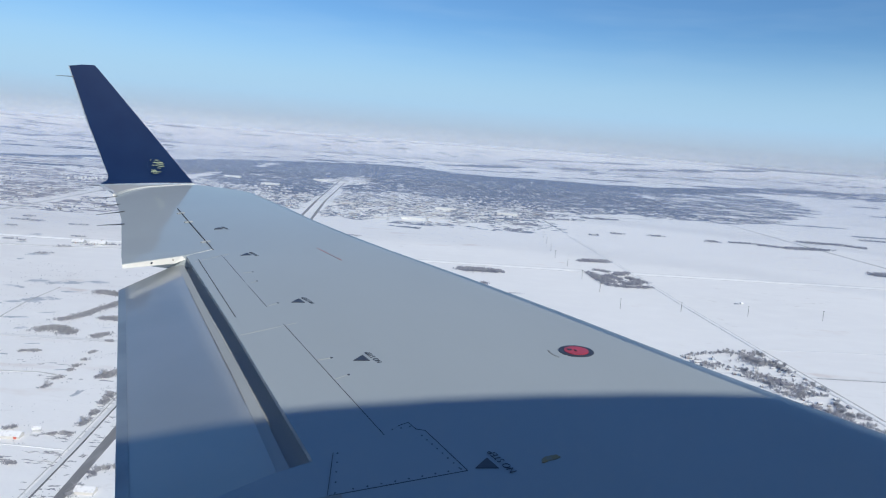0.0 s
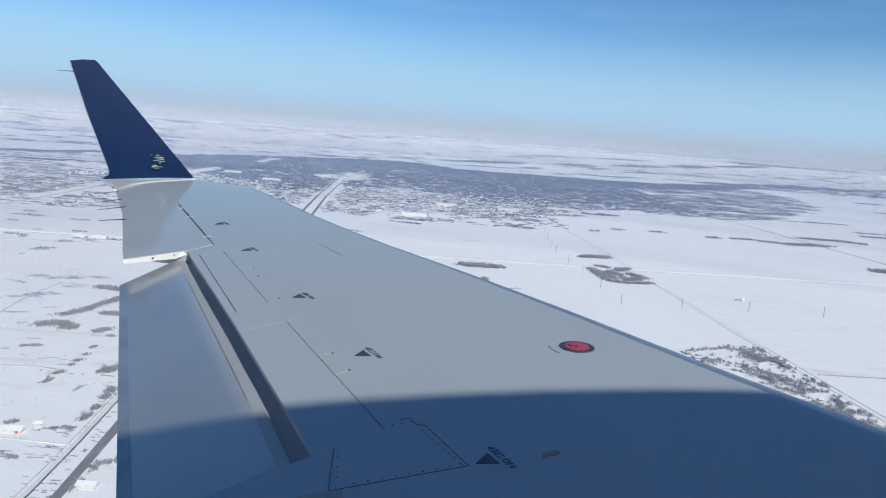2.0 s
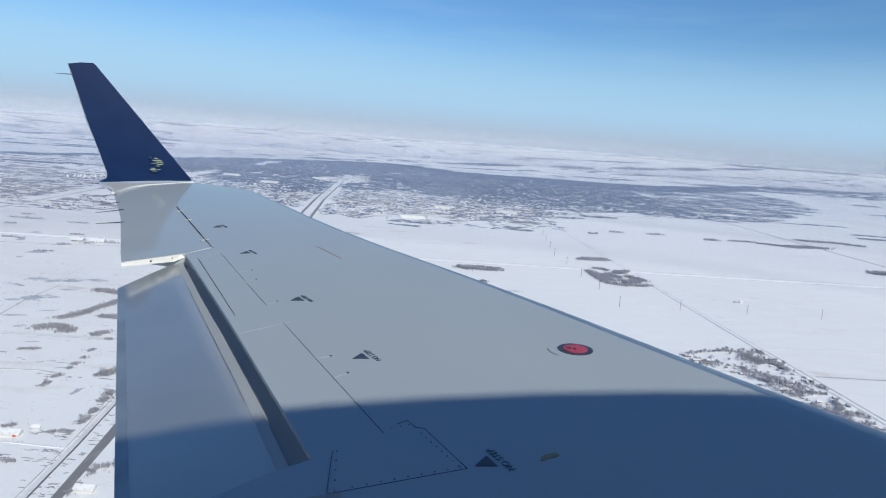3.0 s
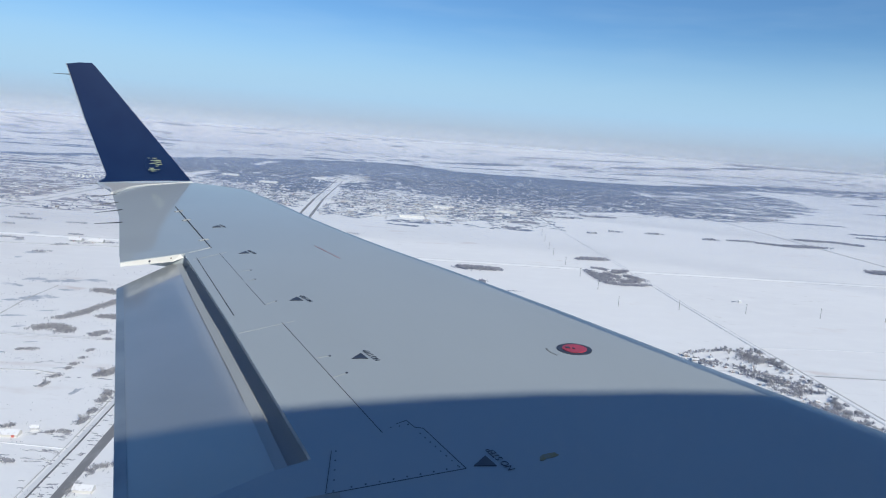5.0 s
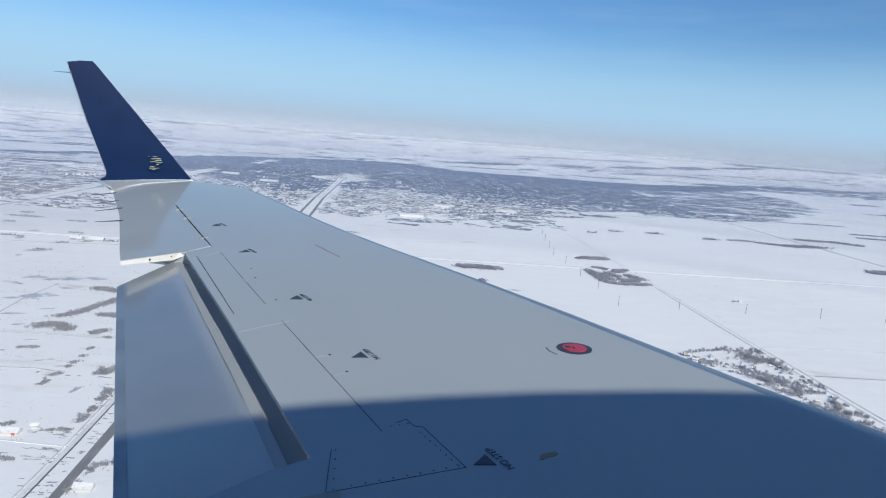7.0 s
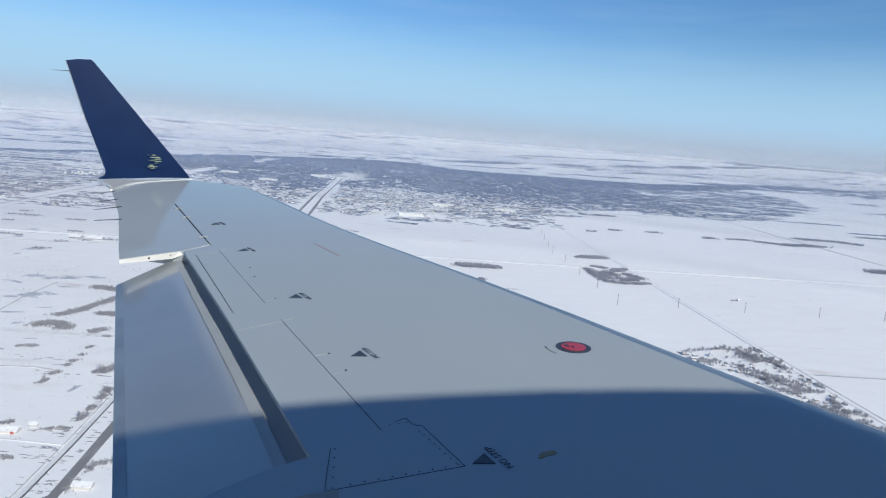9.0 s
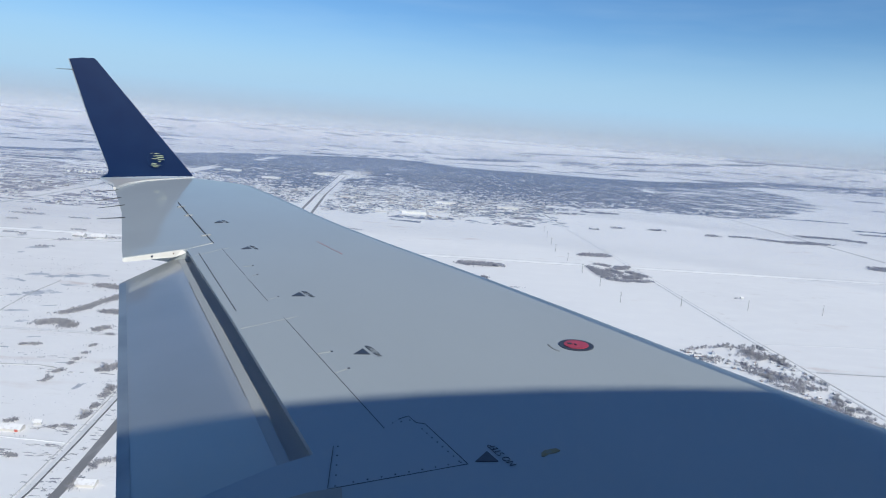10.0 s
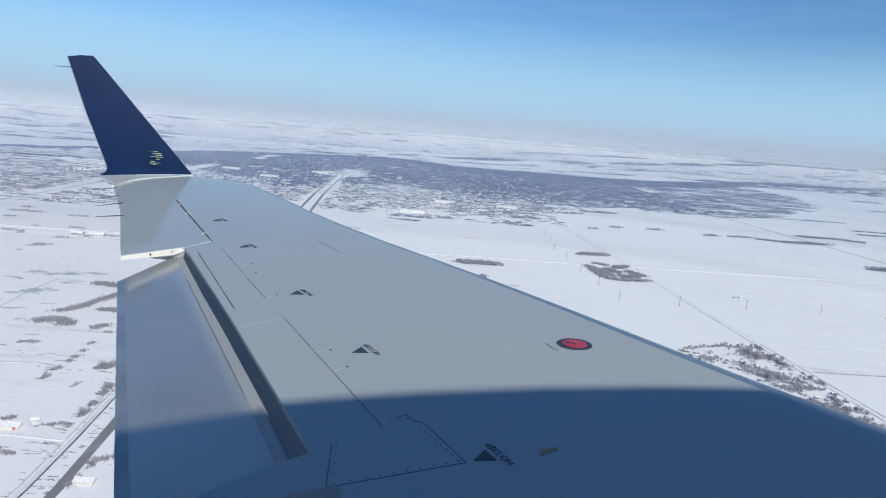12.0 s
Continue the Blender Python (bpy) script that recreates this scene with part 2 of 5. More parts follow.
def snow_material():
    """Wind-packed snow: broad tonal drift, field by field, with scoured stubble showing in small streaks."""
    m = bpy.data.materials.new("wind_packed_snow")
    m.use_nodes = True
    nt, b = m.node_tree, m.node_tree.nodes["Principled BSDF"]
    b.inputs["Roughness"].default_value, b.inputs["Specular IOR Level"].default_value = 0.75, 0.2
    geo = nt.nodes.new("ShaderNodeNewGeometry")

    def noise_at(scale, stretch, low, high, detail=6.0, rough=0.55):
        mp, no, rg = nt.nodes.new("ShaderNodeMapping"), nt.nodes.new("ShaderNodeTexNoise"), nt.nodes.new("ShaderNodeMapRange")
        mp.inputs["Scale"].default_value = stretch
        no.inputs["Scale"].default_value, no.inputs["Detail"].default_value, no.inputs["Roughness"].default_value = scale, detail, rough
        rg.inputs[1].default_value, rg.inputs[2].default_value = low, high
        nt.links.new(geo.outputs["Position"], mp.inputs["Vector"])
        nt.links.new(mp.outputs["Vector"], no.inputs["Vector"])
        nt.links.new(no.outputs["Fac"], rg.inputs[0])
        return rg.outputs[0]

    def mixed(a, c, fac):
        mx = nt.nodes.new("ShaderNodeMix")
        mx.data_type = "RGBA"
        for slot, v in ((6, a), (7, c)):
            if isinstance(v, tuple):
                mx.inputs[slot].default_value = (*v, 1)
            else:
                nt.links.new(v, mx.inputs[slot])
        nt.links.new(fac, mx.inputs[0])
        return mx.outputs[2]

    def times(a, c):
        mt = nt.nodes.new("ShaderNodeMath")
        mt.operation = "MULTIPLY"
        nt.links.new(a, mt.inputs[0])
        nt.links.new(c, mt.inputs[1])
        return mt.outputs[0]

    col = mixed((0.93, 0.925, 0.925), (0.885, 0.88, 0.885), noise_at(0.004, (1, 1, 1), 0.35, 0.7))
    col = mixed(col, (0.95, 0.945, 0.94), noise_at(0.03, (1, 2.2, 1), 0.45, 0.8))
    # stubble streaks, gathered in patches
    col = mixed(col, (0.46, 0.43, 0.41), times(noise_at(0.12, (0.6, 1.3, 1), 0.58, 0.74), noise_at(0.009, (1, 1, 1), 0.55, 0.70)))
    col = mixed(col, (0.58, 0.46, 0.41), times(noise_at(0.02, (1, 2, 1), 0.55, 0.75), noise_at(0.0045, (1, 1.3, 1), 0.56, 0.68)))
    # snow darkened westward in its colour for dimmer light, with some stubble tint
    sep, west = nt.nodes.new("ShaderNodeSeparateXYZ"), nt.nodes.new("ShaderNodeMapRange")
    west.inputs[1].default_value, west.inputs[2].default_value, west.inputs[3].default_value, west.inputs[4].default_value = -120.0, -900.0, 0.0, 1.0
    nt.links.new(geo.outputs["Position"], sep.inputs[0])
    nt.links.new(sep.outputs["X"], west.inputs[0])
    col = mixed(col, (0.70, 0.67, 0.675), times(west.outputs[0], noise_at(0.0035, (1, 2.4, 1), 0.25, 0.75)))
    nt.links.new(col, b.inputs["Base Color"])
    bn, bp = nt.nodes.new("ShaderNodeTexNoise"), nt.nodes.new("ShaderNodeBump")
    bn.inputs["Scale"].default_value, bn.inputs["Detail"].default_value = 0.25, 6.0
    bp.inputs["Strength"].default_value, bp.inputs["Distance"].default_value = 0.25, 0.6
    nt.links.new(geo.outputs["Position"], bn.inputs["Vector"])
    nt.links.new(bn.outputs["Fac"], bp.inputs["Height"])
    nt.links.new(bp.outputs["Normal"], b.inputs["Normal"])
    return m


SNOW = snow_material()


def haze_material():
    """A glowing ring painted with the haze and low sky of the horizon: it thins out upwards."""
    m = bpy.data.materials.new("painted_horizon_glow")
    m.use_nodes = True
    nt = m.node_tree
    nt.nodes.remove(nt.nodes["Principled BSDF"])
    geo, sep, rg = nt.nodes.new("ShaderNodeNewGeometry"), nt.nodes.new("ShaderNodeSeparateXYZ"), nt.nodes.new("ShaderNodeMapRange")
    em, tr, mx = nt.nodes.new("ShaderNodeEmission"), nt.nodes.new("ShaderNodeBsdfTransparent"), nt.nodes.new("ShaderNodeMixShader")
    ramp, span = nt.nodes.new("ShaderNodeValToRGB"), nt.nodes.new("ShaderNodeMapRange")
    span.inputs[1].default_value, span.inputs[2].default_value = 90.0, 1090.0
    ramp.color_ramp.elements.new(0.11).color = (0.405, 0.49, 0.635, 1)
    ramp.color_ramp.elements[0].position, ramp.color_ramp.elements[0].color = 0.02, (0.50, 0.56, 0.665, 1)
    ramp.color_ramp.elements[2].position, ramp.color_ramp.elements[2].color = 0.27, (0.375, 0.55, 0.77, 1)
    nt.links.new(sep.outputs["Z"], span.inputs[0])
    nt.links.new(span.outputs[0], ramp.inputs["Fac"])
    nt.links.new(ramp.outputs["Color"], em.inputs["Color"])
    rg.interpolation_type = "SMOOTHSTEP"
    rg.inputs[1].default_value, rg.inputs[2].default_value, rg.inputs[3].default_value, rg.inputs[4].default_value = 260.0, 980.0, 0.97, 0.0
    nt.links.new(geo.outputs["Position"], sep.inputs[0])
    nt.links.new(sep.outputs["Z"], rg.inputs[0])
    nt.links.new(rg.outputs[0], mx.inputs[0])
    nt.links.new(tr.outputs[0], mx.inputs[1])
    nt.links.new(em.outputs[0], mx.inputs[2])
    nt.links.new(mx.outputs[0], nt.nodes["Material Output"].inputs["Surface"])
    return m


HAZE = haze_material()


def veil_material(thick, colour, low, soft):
    """A tinted see-through sheet standing in for haze: it sets in softly over the ground and thins out with height."""
    m = bpy.data.materials.new("haze_sheet")
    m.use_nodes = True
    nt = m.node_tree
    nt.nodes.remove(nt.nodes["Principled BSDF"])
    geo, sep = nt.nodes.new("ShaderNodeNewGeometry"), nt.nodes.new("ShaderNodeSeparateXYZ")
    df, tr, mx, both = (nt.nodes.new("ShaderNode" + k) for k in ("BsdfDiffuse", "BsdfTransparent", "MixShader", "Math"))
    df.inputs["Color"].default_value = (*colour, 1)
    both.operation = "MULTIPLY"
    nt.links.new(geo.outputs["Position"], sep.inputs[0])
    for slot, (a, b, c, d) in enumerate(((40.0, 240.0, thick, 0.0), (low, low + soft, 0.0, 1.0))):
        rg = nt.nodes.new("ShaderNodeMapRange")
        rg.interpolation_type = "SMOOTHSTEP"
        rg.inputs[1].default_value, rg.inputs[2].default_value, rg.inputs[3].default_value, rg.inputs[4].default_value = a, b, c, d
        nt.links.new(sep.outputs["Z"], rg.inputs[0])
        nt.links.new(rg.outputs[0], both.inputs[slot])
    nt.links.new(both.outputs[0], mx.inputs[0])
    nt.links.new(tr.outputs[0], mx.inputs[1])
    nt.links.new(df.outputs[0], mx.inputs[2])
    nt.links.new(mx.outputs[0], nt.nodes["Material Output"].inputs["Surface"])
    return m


# ---------------------------------------------------------------- building helpers
def mesh_of(name, verts, faces, mat, smooth=False):
    me = bpy.data.meshes.new(name)
    me.from_pydata([tuple(map(float, v)) for v in verts], [], faces)
    me.materials.append(mat)
    if smooth:
        me.shade_smooth()
    me.update()
    return me


def part(name, source, mat, parent=None, label="", place=None, smooth=False):
    """One mesh object out of a bmesh or a mesh, under its thing."""
    if isinstance(source, bmesh.types.BMesh):
        me = bpy.data.meshes.new(name)
        bmesh.ops.recalc_face_normals(source, faces=source.faces)
        source.to_mesh(me)
        source.free()
        me.materials.append(mat)
        if smooth:
            me.shade_smooth()
            me.set_sharp_from_angle(angle=radians(28))
    else:
        me = source
    ob = new(name, me)
    if parent:
        ob.parent = parent
    if place is not None:
        ob.matrix_basis = place
    return tagged(ob, label)


def box(bm, x0, y0, z0, x1, y1, z1):
    v = [bm.verts.new((x, y, z)) for z in (z0, z1) for y in (y0, y1) for x in (x0, x1)]
    for f in ((0, 2, 3, 1), (4, 5, 7, 6), (0, 1, 5, 4), (2, 6, 7, 3), (0, 4, 6, 2), (1, 3, 7, 5)):
        bm.faces.new([v[i] for i in f])
    return v


def tube(bm, a, b, r0, r1, sides=6):
    a, b = Vector(a), Vector(b)
    turn = (b - a).to_track_quat("Z", "Y")
    rings = []
    for p, r in ((a, r0), (b, r1)):
        rings.append([bm.verts.new(p + turn @ Vector((r * math.cos(t), r * math.sin(t), 0))) for t in [2 * math.pi * k / sides for k in range(sides)]])
    for k in range(sides):
        bm.faces.new([rings[0][k], rings[0][(k + 1) % sides], rings[1][(k + 1) % sides], rings[1][k]])
    bm.faces.new(rings[0][::-1])
    bm.faces.new(rings[1])


def slab(bm, outline, z0, z1):
    """A flat piece with that outline between two heights."""
    low, high = [bm.verts.new((x, y, z0)) for x, y in outline], [bm.verts.new((x, y, z1)) for x, y in outline]
    bm.faces.new(high)
    bm.faces.new(low[::-1])
    for k in range(len(outline)):
        n = (k + 1) % len(outline)
        bm.faces.new([low[k], low[n], high[n], high[k]])


def stroke(bm, points, width, z0, z1):
    """A raised line along points, in one plane."""
    for (ax, ay), (bx, by) in zip(points, points[1:]):
        dx, dy = bx - ax, by - ay
        n = math.hypot(dx, dy)
        px, py = -dy / n * width / 2, dx / n * width / 2
        slab(bm, [(ax - px, ay - py), (bx - px, by - py), (bx + px, by + py), (ax + px, ay + py)], z0, z1)


def lerp_table(table, y):
    """The x of a table of (y, x) at y."""
    ys, xs = zip(*table)
    return float(np.interp(y, ys, xs))


# ---------------------------------------------------------------- ground
def rise(r):
    """Height of the prairie at a distance: flat, then bent up to meet the horizon in the camera's view."""
    t = min(max((r - 3880.0) / 1070.0, 0.0), 1.0)
    return 110.0 * (0.5 * t * t * (3 - 2 * t) + 0.5 * t)


def g(x, y, lift=0.0):
    """A place of the plan, whose unit is 1.1786 m, on the ground. The plan is laid out to fit the camera's view."""
    x, y = x * 1.1786, y * 1.1786
    return Vector((x, y, rise(math.hypot(x, y)) + lift))


def build_ground():
    radii = [0.0] + [40.0 * 1.12 ** k for k in range(40)]
    radii = [r for r in radii if r < 3880] + [3880 + 107 * k for k in range(11)] + [4985.0]
    n = 128
    verts, faces = [(0, 0, 0)], []
    for r in radii[1:]:
        verts += [(r * math.cos(2 * math.pi * k / n), r * math.sin(2 * math.pi * k / n), rise(r)) for k in range(n)]
    faces += [(0, 1 + k, 1 + (k + 1) % n) for k in range(n)]
    for ring in range(len(radii) - 2):
        s = 1 + ring * n
        faces += [(s + k, s + n + k, s + n + (k + 1) % n, s + (k + 1) % n) for k in range(n)]
    ob = new("ground", mesh_of("ground", verts, faces, SNOW, True))
    tagged(ob, "snow-covered prairie with scoured stubble patches, rim bent up to the horizon", "ground", kind="structure")
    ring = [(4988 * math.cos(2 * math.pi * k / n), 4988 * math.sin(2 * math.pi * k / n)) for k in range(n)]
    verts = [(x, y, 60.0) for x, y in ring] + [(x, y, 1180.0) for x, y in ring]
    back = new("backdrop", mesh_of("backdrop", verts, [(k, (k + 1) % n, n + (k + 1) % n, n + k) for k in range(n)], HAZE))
    # tinted see-through rings, added before the far land in place of haze
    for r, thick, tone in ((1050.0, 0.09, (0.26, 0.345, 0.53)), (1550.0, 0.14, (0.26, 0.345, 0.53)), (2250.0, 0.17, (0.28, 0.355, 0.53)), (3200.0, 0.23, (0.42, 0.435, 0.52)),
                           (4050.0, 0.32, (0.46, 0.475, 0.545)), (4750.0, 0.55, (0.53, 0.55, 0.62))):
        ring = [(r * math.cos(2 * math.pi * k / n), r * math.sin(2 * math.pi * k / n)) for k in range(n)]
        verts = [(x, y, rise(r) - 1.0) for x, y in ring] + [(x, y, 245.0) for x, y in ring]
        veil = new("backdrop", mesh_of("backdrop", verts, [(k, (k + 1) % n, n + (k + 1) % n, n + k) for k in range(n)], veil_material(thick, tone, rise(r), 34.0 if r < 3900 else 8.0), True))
        tagged(veil, "tinted see-through ring standing in for haze over the snow", "haze", kind="structure")
    tagged(back, "glowing ring painted as lilac and blue haze over the far horizon", "haze", kind="structure")


build_ground()


LEAN = 0.07     # the road grid, laid out from the camera's view, is turned by this slope against the plan


def ribbon(name, points, width, mat, label, lift=0.06, category="road", bank=1.15):
    """A road along plan points."""
    verts, faces = [], []
    ribbon.laid += 1
    lift += 0.004 * ribbon.laid
    pts = [g(*p) for p in points]
    dense = []
    for a, b in zip(pts, pts[1:]):
        k = max(2, int((b - a).length / 40))
        dense += [a.lerp(b, i / k) for i in range(k)]
    dense.append(pts[-1])
    for i, p in enumerate(dense):
        d = (dense[min(i + 1, len(dense) - 1)] - dense[max(i - 1, 0)]).normalized()
        side = Vector((-d.y, d.x, 0)) * width / 2 * random.uniform(0.9, 1.1)
        verts += [p - side + Vector((0, 0, lift)), p + side + Vector((0, 0, lift)), p - side * bank + Vector((0, 0, -0.3)), p + side * bank + Vector((0, 0, -0.3))]
    for i in range(len(dense) - 1):
        a = 4 * i
        faces += [(a, a + 4, a + 5, a + 1), (a + 2, a + 6, a + 4, a), (a + 1, a + 5, a + 7, a + 3)]
    return tagged(new(name, mesh_of(name, verts, faces, mat)), label, category, kind="structure")


ribbon.laid = 0
ribbon("road", [(-821, 719), (-33.7, 777), (138.2, 789), (525.1, 822), (1510, 921)], 9, ROAD_SNOW, "straight country road between bright ploughed snowbanks", 0.35, bank=1.5)
# the shade along both snowbanks is laid down as dark strips
ribbon("verge", [(-821, 711.5), (-33.7, 769.5), (138.2, 781.5), (525.1, 814.5), (1510, 913)], 1.6, GRASS_AND_SHADE, "thin dark strip painted as shade beside the country road", category="verge")
ribbon("verge", [(-821, 725.5), (-33.7, 783.5), (138.2, 795.5), (525.1, 828.5), (1510, 928)], 1.4, GRASS_AND_SHADE, "thin dark strip painted as shade beside the country road", category="verge")
ribbon("road", [(-820, 388.4), (-197.6, 419.5), (245.3, 452.1), (997, 496)], 3.5, PACKED, "narrow snow-covered section road between fields")
ribbon("verge", [(-820, 386), (-197.6, 417)], 0.9, GRASS_AND_SHADE, "thin line of dead grass beside the section road", category="verge")
ribbon("verge", [(250, 451), (997, 497)], 1.1, ASPHALT, "thin line of dead grass beside the section road", category="verge")
ribbon("track", [(241, 512), (303, 521), (420, 531)], 1.6, PACKED, "faint snowy field track beside the village")
ribbon("road", [(161.6, 1353), (190, 1077), (213.5, 803), (224.1, 652), (236.9, 508.5), (244.5, 432.7), (250.3, 374.3), (276, 103.2)], 3.5, ROAD_SNOW, "long snow-covered road running past the village", 0.3, bank=1.4)
ribbon("verge", [(172.5, 1290), (189.6, 1084)], 3.4, ASPHALT, "dark grassy bank where the road meets the town", category="verge")
ribbon("verge", [(187.6, 1077), (211.2, 803), (221.8, 652), (234.6, 508.5), (242.2, 432.7), (248, 374.3), (273.6, 103.2)], 0.4, GRASS_AND_SHADE, "thin grassy ditch along the road", category="verge")
ribbon("verge", [(192.4, 1077), (215.8, 803), (226.4, 652), (239.2, 508.5), (246.8, 432.7), (252.6, 374.3), (278.4, 103.2)], 0.5, GRASS_AND_SHADE, "thin grassy ditch along the road", category="verge")
ribbon("verge", [(216.5, 790), (222, 700)], 1.7, GRASS_AND_SHADE, "dark weeds along the road by the farmstead", category="verge")
ribbon("verge", [(239.6, 510), (247.3, 432.7), (253.1, 374.3), (264.8, 250)], 1.7, GRASS_AND_SHADE, "dark weeds along the road by the village", category="verge")
ribbon("railway", [(530, 1790), (560, 1560), (580.1, 1430), (597.4, 1230), (611, 1090), (640, 800)], 3.2, ASPHALT, "distant dark railway line across the snow", category="railway")
# the dark lanes also paint in the shaded slopes along the highway
ribbon("highway", [(-188, 769), (-229, 1112), (-250, 1330)], 5, ASPHALT, "dark highway carriageway running into the town, shaded slopes painted in")
ribbon("highway", [(-163, 771), (-206, 1065), (-234, 1332)], 5, ASPHALT, "dark highway carriageway running into the town, shaded slopes painted in")
ribbon("highway", [(-250, 1330), (-305, 2030)], 3, ASPHALT, "half-cleared highway between the town's blocks")
ribbon("highway", [(-234, 1332), (-276, 1894)], 3, ASPHALT, "half-cleared highway between the town's blocks")
ribbon("street", [(-331, 1335), (-238, 1346), (-52, 1366), (180, 1385)], 7, STREET, "ploughed street crossing over the highway", category="street")
ribbon("railway", [(-70, 1405), (11, 1419), (100, 1416), (264, 1425), (420, 1440)], 9, STREET, "grey railway yard at the town's edge", category="railway")
for x, far in ((-150, 1700), (-95, 1640), (-30, 1600), (20, 1500), (75, 1480)):
    ribbon("street", [(x, 1110), (x - 0.075 * (far - 1110), far)], 3.5, STREET, "straight grey street running through the town", category="street")
for x, y, long, wide in ((-180, 1290, 40, 14), (-120, 1390, 52, 16), (-60, 1290, 46, 12), (10, 1360, 60, 14), (-20, 1460, 70, 22), (-140, 1500, 60, 24), (60, 1240, 30, 10), (110, 1360, 50, 12), (-300, 1440, 50, 18),
                         (-285, 1880, 34, 60), (-230, 1950, 26, 70), (-400, 1600, 60, 20), (-640, 1200, 40, 20), (-690, 1330, 70, 26), (-660, 1050, 30, 14), (640, 1560, 80, 24), (820, 1800, 90, 30), (480, 1620, 50, 20)):
    ribbon("yard", [(x - long / 2, y - LEAN * long / 2), (x + long / 2, y + LEAN * long / 2)], wide, STREET, "half-cleared grey yard between snowy buildings", category="yard")
ribbon("highway", [(-124.5, 118.1), (-133, 237), (-139, 292), (-154.3, 412.7), (-188, 769)], 4.7, ASPHALT, "salt-grey highway between snowy verges")
ribbon("railway", [(-141, 117.8), (-144.2, 235), (-148.2, 277), (-153.2, 320.3), (-165.9, 421.9), (-198, 768)], 2.6, PACKED, "snow-covered railway embankment beside the highway", category="railway")
ribbon("verge", [(-140, 117.8), (-142.8, 235), (-146.8, 277), (-151.8, 320.2), (-164.5, 421.8), (-196, 768)], 0.75, RAIL, "dark rail line on the embankment", category="verge")
ribbon("verge", [(-143.4, 117.8), (-146.6, 235), (-150.6, 277), (-155.6, 320.2), (-168.3, 421.8)], 0.5, GRASS_AND_SHADE, "dark weedy edge of the embankment", category="verge")
ribbon("track", [(-289.3, 276.4), (-177.1, 275.2), (-149.5, 273.8)], 0.9, PACKED, "farm track of packed snow")
ribbon("verge", [(-289.5, 357), (-228, 356), (-211, 358), (-200, 356)], 1.2, GRASS_AND_SHADE, "dark hedge line across a snowy field", category="verge")
ribbon("track", [(-285, 430), (-291.3, 456), (-297.5, 495), (-299, 539)], 0.9, GRASS_AND_SHADE, "faint track across the frozen sloughs")
ribbon("verge", [(-474.2, 689.9), (-388.7, 702), (-335.2, 716), (-195.5, 729)], 2.2, GRASS_AND_SHADE, "dark weedy ditch beside the country road", category="verge")
ribbon("road", [(-588, 700), (-592, 980), (-603, 1160), (-612, 1300), (-625, 1420)], 8, STREET, "grey road leading towards the town")


# ---------------------------------------------------------------- bare woods, town trees
def clump_mesh(name, places, mat, size=(3.0, 5.0), pieces=4, fine=1.0, spread=1.0):
    """Bare trees too far off to tell apart: for each place a few ragged many-sided tufts on a thin stem. One mesh."""
    rng = np.random.default_rng(len(places))
    octa = np.array([(1, 0, 0), (0, 1, 0), (-1, 0, 0), (0, -1, 0), (0, 0, 1), (0, 0, -1)], float)
    tri = np.array([(0, 1, 4), (1, 2, 4), (2, 3, 4), (3, 0, 4), (1, 0, 5), (2, 1, 5), (3, 2, 5), (0, 3, 5)])
    p = np.repeat(np.array([tuple(q) for q in places]), pieces, 0)
    n = len(p)
    tall = np.repeat(rng.uniform(size[0], size[1], len(places)), pieces)
    off = rng.normal(0, 0.32, (n, 3)) * tall[:, None]
    off[:, 2] = (rng.uniform(0.25, 0.9, n)) * tall
    rad = tall[:, None] * rng.uniform(0.16, 0.42, (n, 3)) * fine * np.array((spread, spread, 1.0))
    verts = (p + off)[:, None, :] + octa[None] * rad[:, None, :] * rng.uniform(0.5, 1.4, (n, 6, 1))
    if fine == 1.0:
        verts[:, 5, 2] = np.minimum(verts[:, 5, 2], p[:, 2] + 0.1)
    else:
        verts[::3, 5, 2] = np.minimum(verts[::3, 5, 2], p[::3, 2] - 0.1)
    faces = (tri[None] + 6 * np.arange(n)[:, None, None]).reshape(-1, 3)
    me = bpy.data.meshes.new(name)
    me.from_pydata(verts.reshape(-1, 3).tolist(), [], faces.tolist())
    me.materials.append(mat)
    return me


rnd = random.Random(7)

def hedge_mesh(name, rows, mat):
    """Long low rows of bare trees seen from afar: ragged banks, one mesh. Each row: x, y, length, depth, height, and the slope of its run where that is not the grid's."""
    verts, faces = [], []
    for x, y, long, deep, tall, *slope in rows:
        lean = slope[0] if slope else LEAN
        n, first = max(3, min(int(long / 7), 24)), len(verts)
        for k in range(n + 1):
            px = long * (k / n - 0.5)
            thin = 0.35 + 0.65 * min(1.0, 3 * min(k, n - k) / n)
            wave, d = rnd.gauss(0, deep * 0.12 + 0.3), deep * thin * rnd.uniform(0.6, 1.15) / 2
            for dy, up in ((-d, 0.0), (-d * 0.75, tall * thin * rnd.uniform(0.5, 1.1)), (d * 0.75, tall * thin * rnd.uniform(0.5, 1.1)), (d, 0.0)):
                verts.append(g(x + px + rnd.uniform(-1, 1), y + lean * px + wave + dy, up - (0.3 if up == 0.0 else 0.0)))
        for k in range(n):
            a = first + 4 * k
            faces += [(a + j, a + 4 + j, a + 5 + j, a + 1 + j) for j in range(3)]
    return mesh_of(name, verts, faces, mat)


# the wooded north edge of the town and the south edge of its tree-filled streets, as (x, y)
NORTH = [(-900, 2120), (-789, 2440), (-521, 2700), (-328, 2890), (-150, 2880), (12, 2640), (300, 2640), (617, 2640), (805, 2720), (1064, 2930), (1290, 3120)]
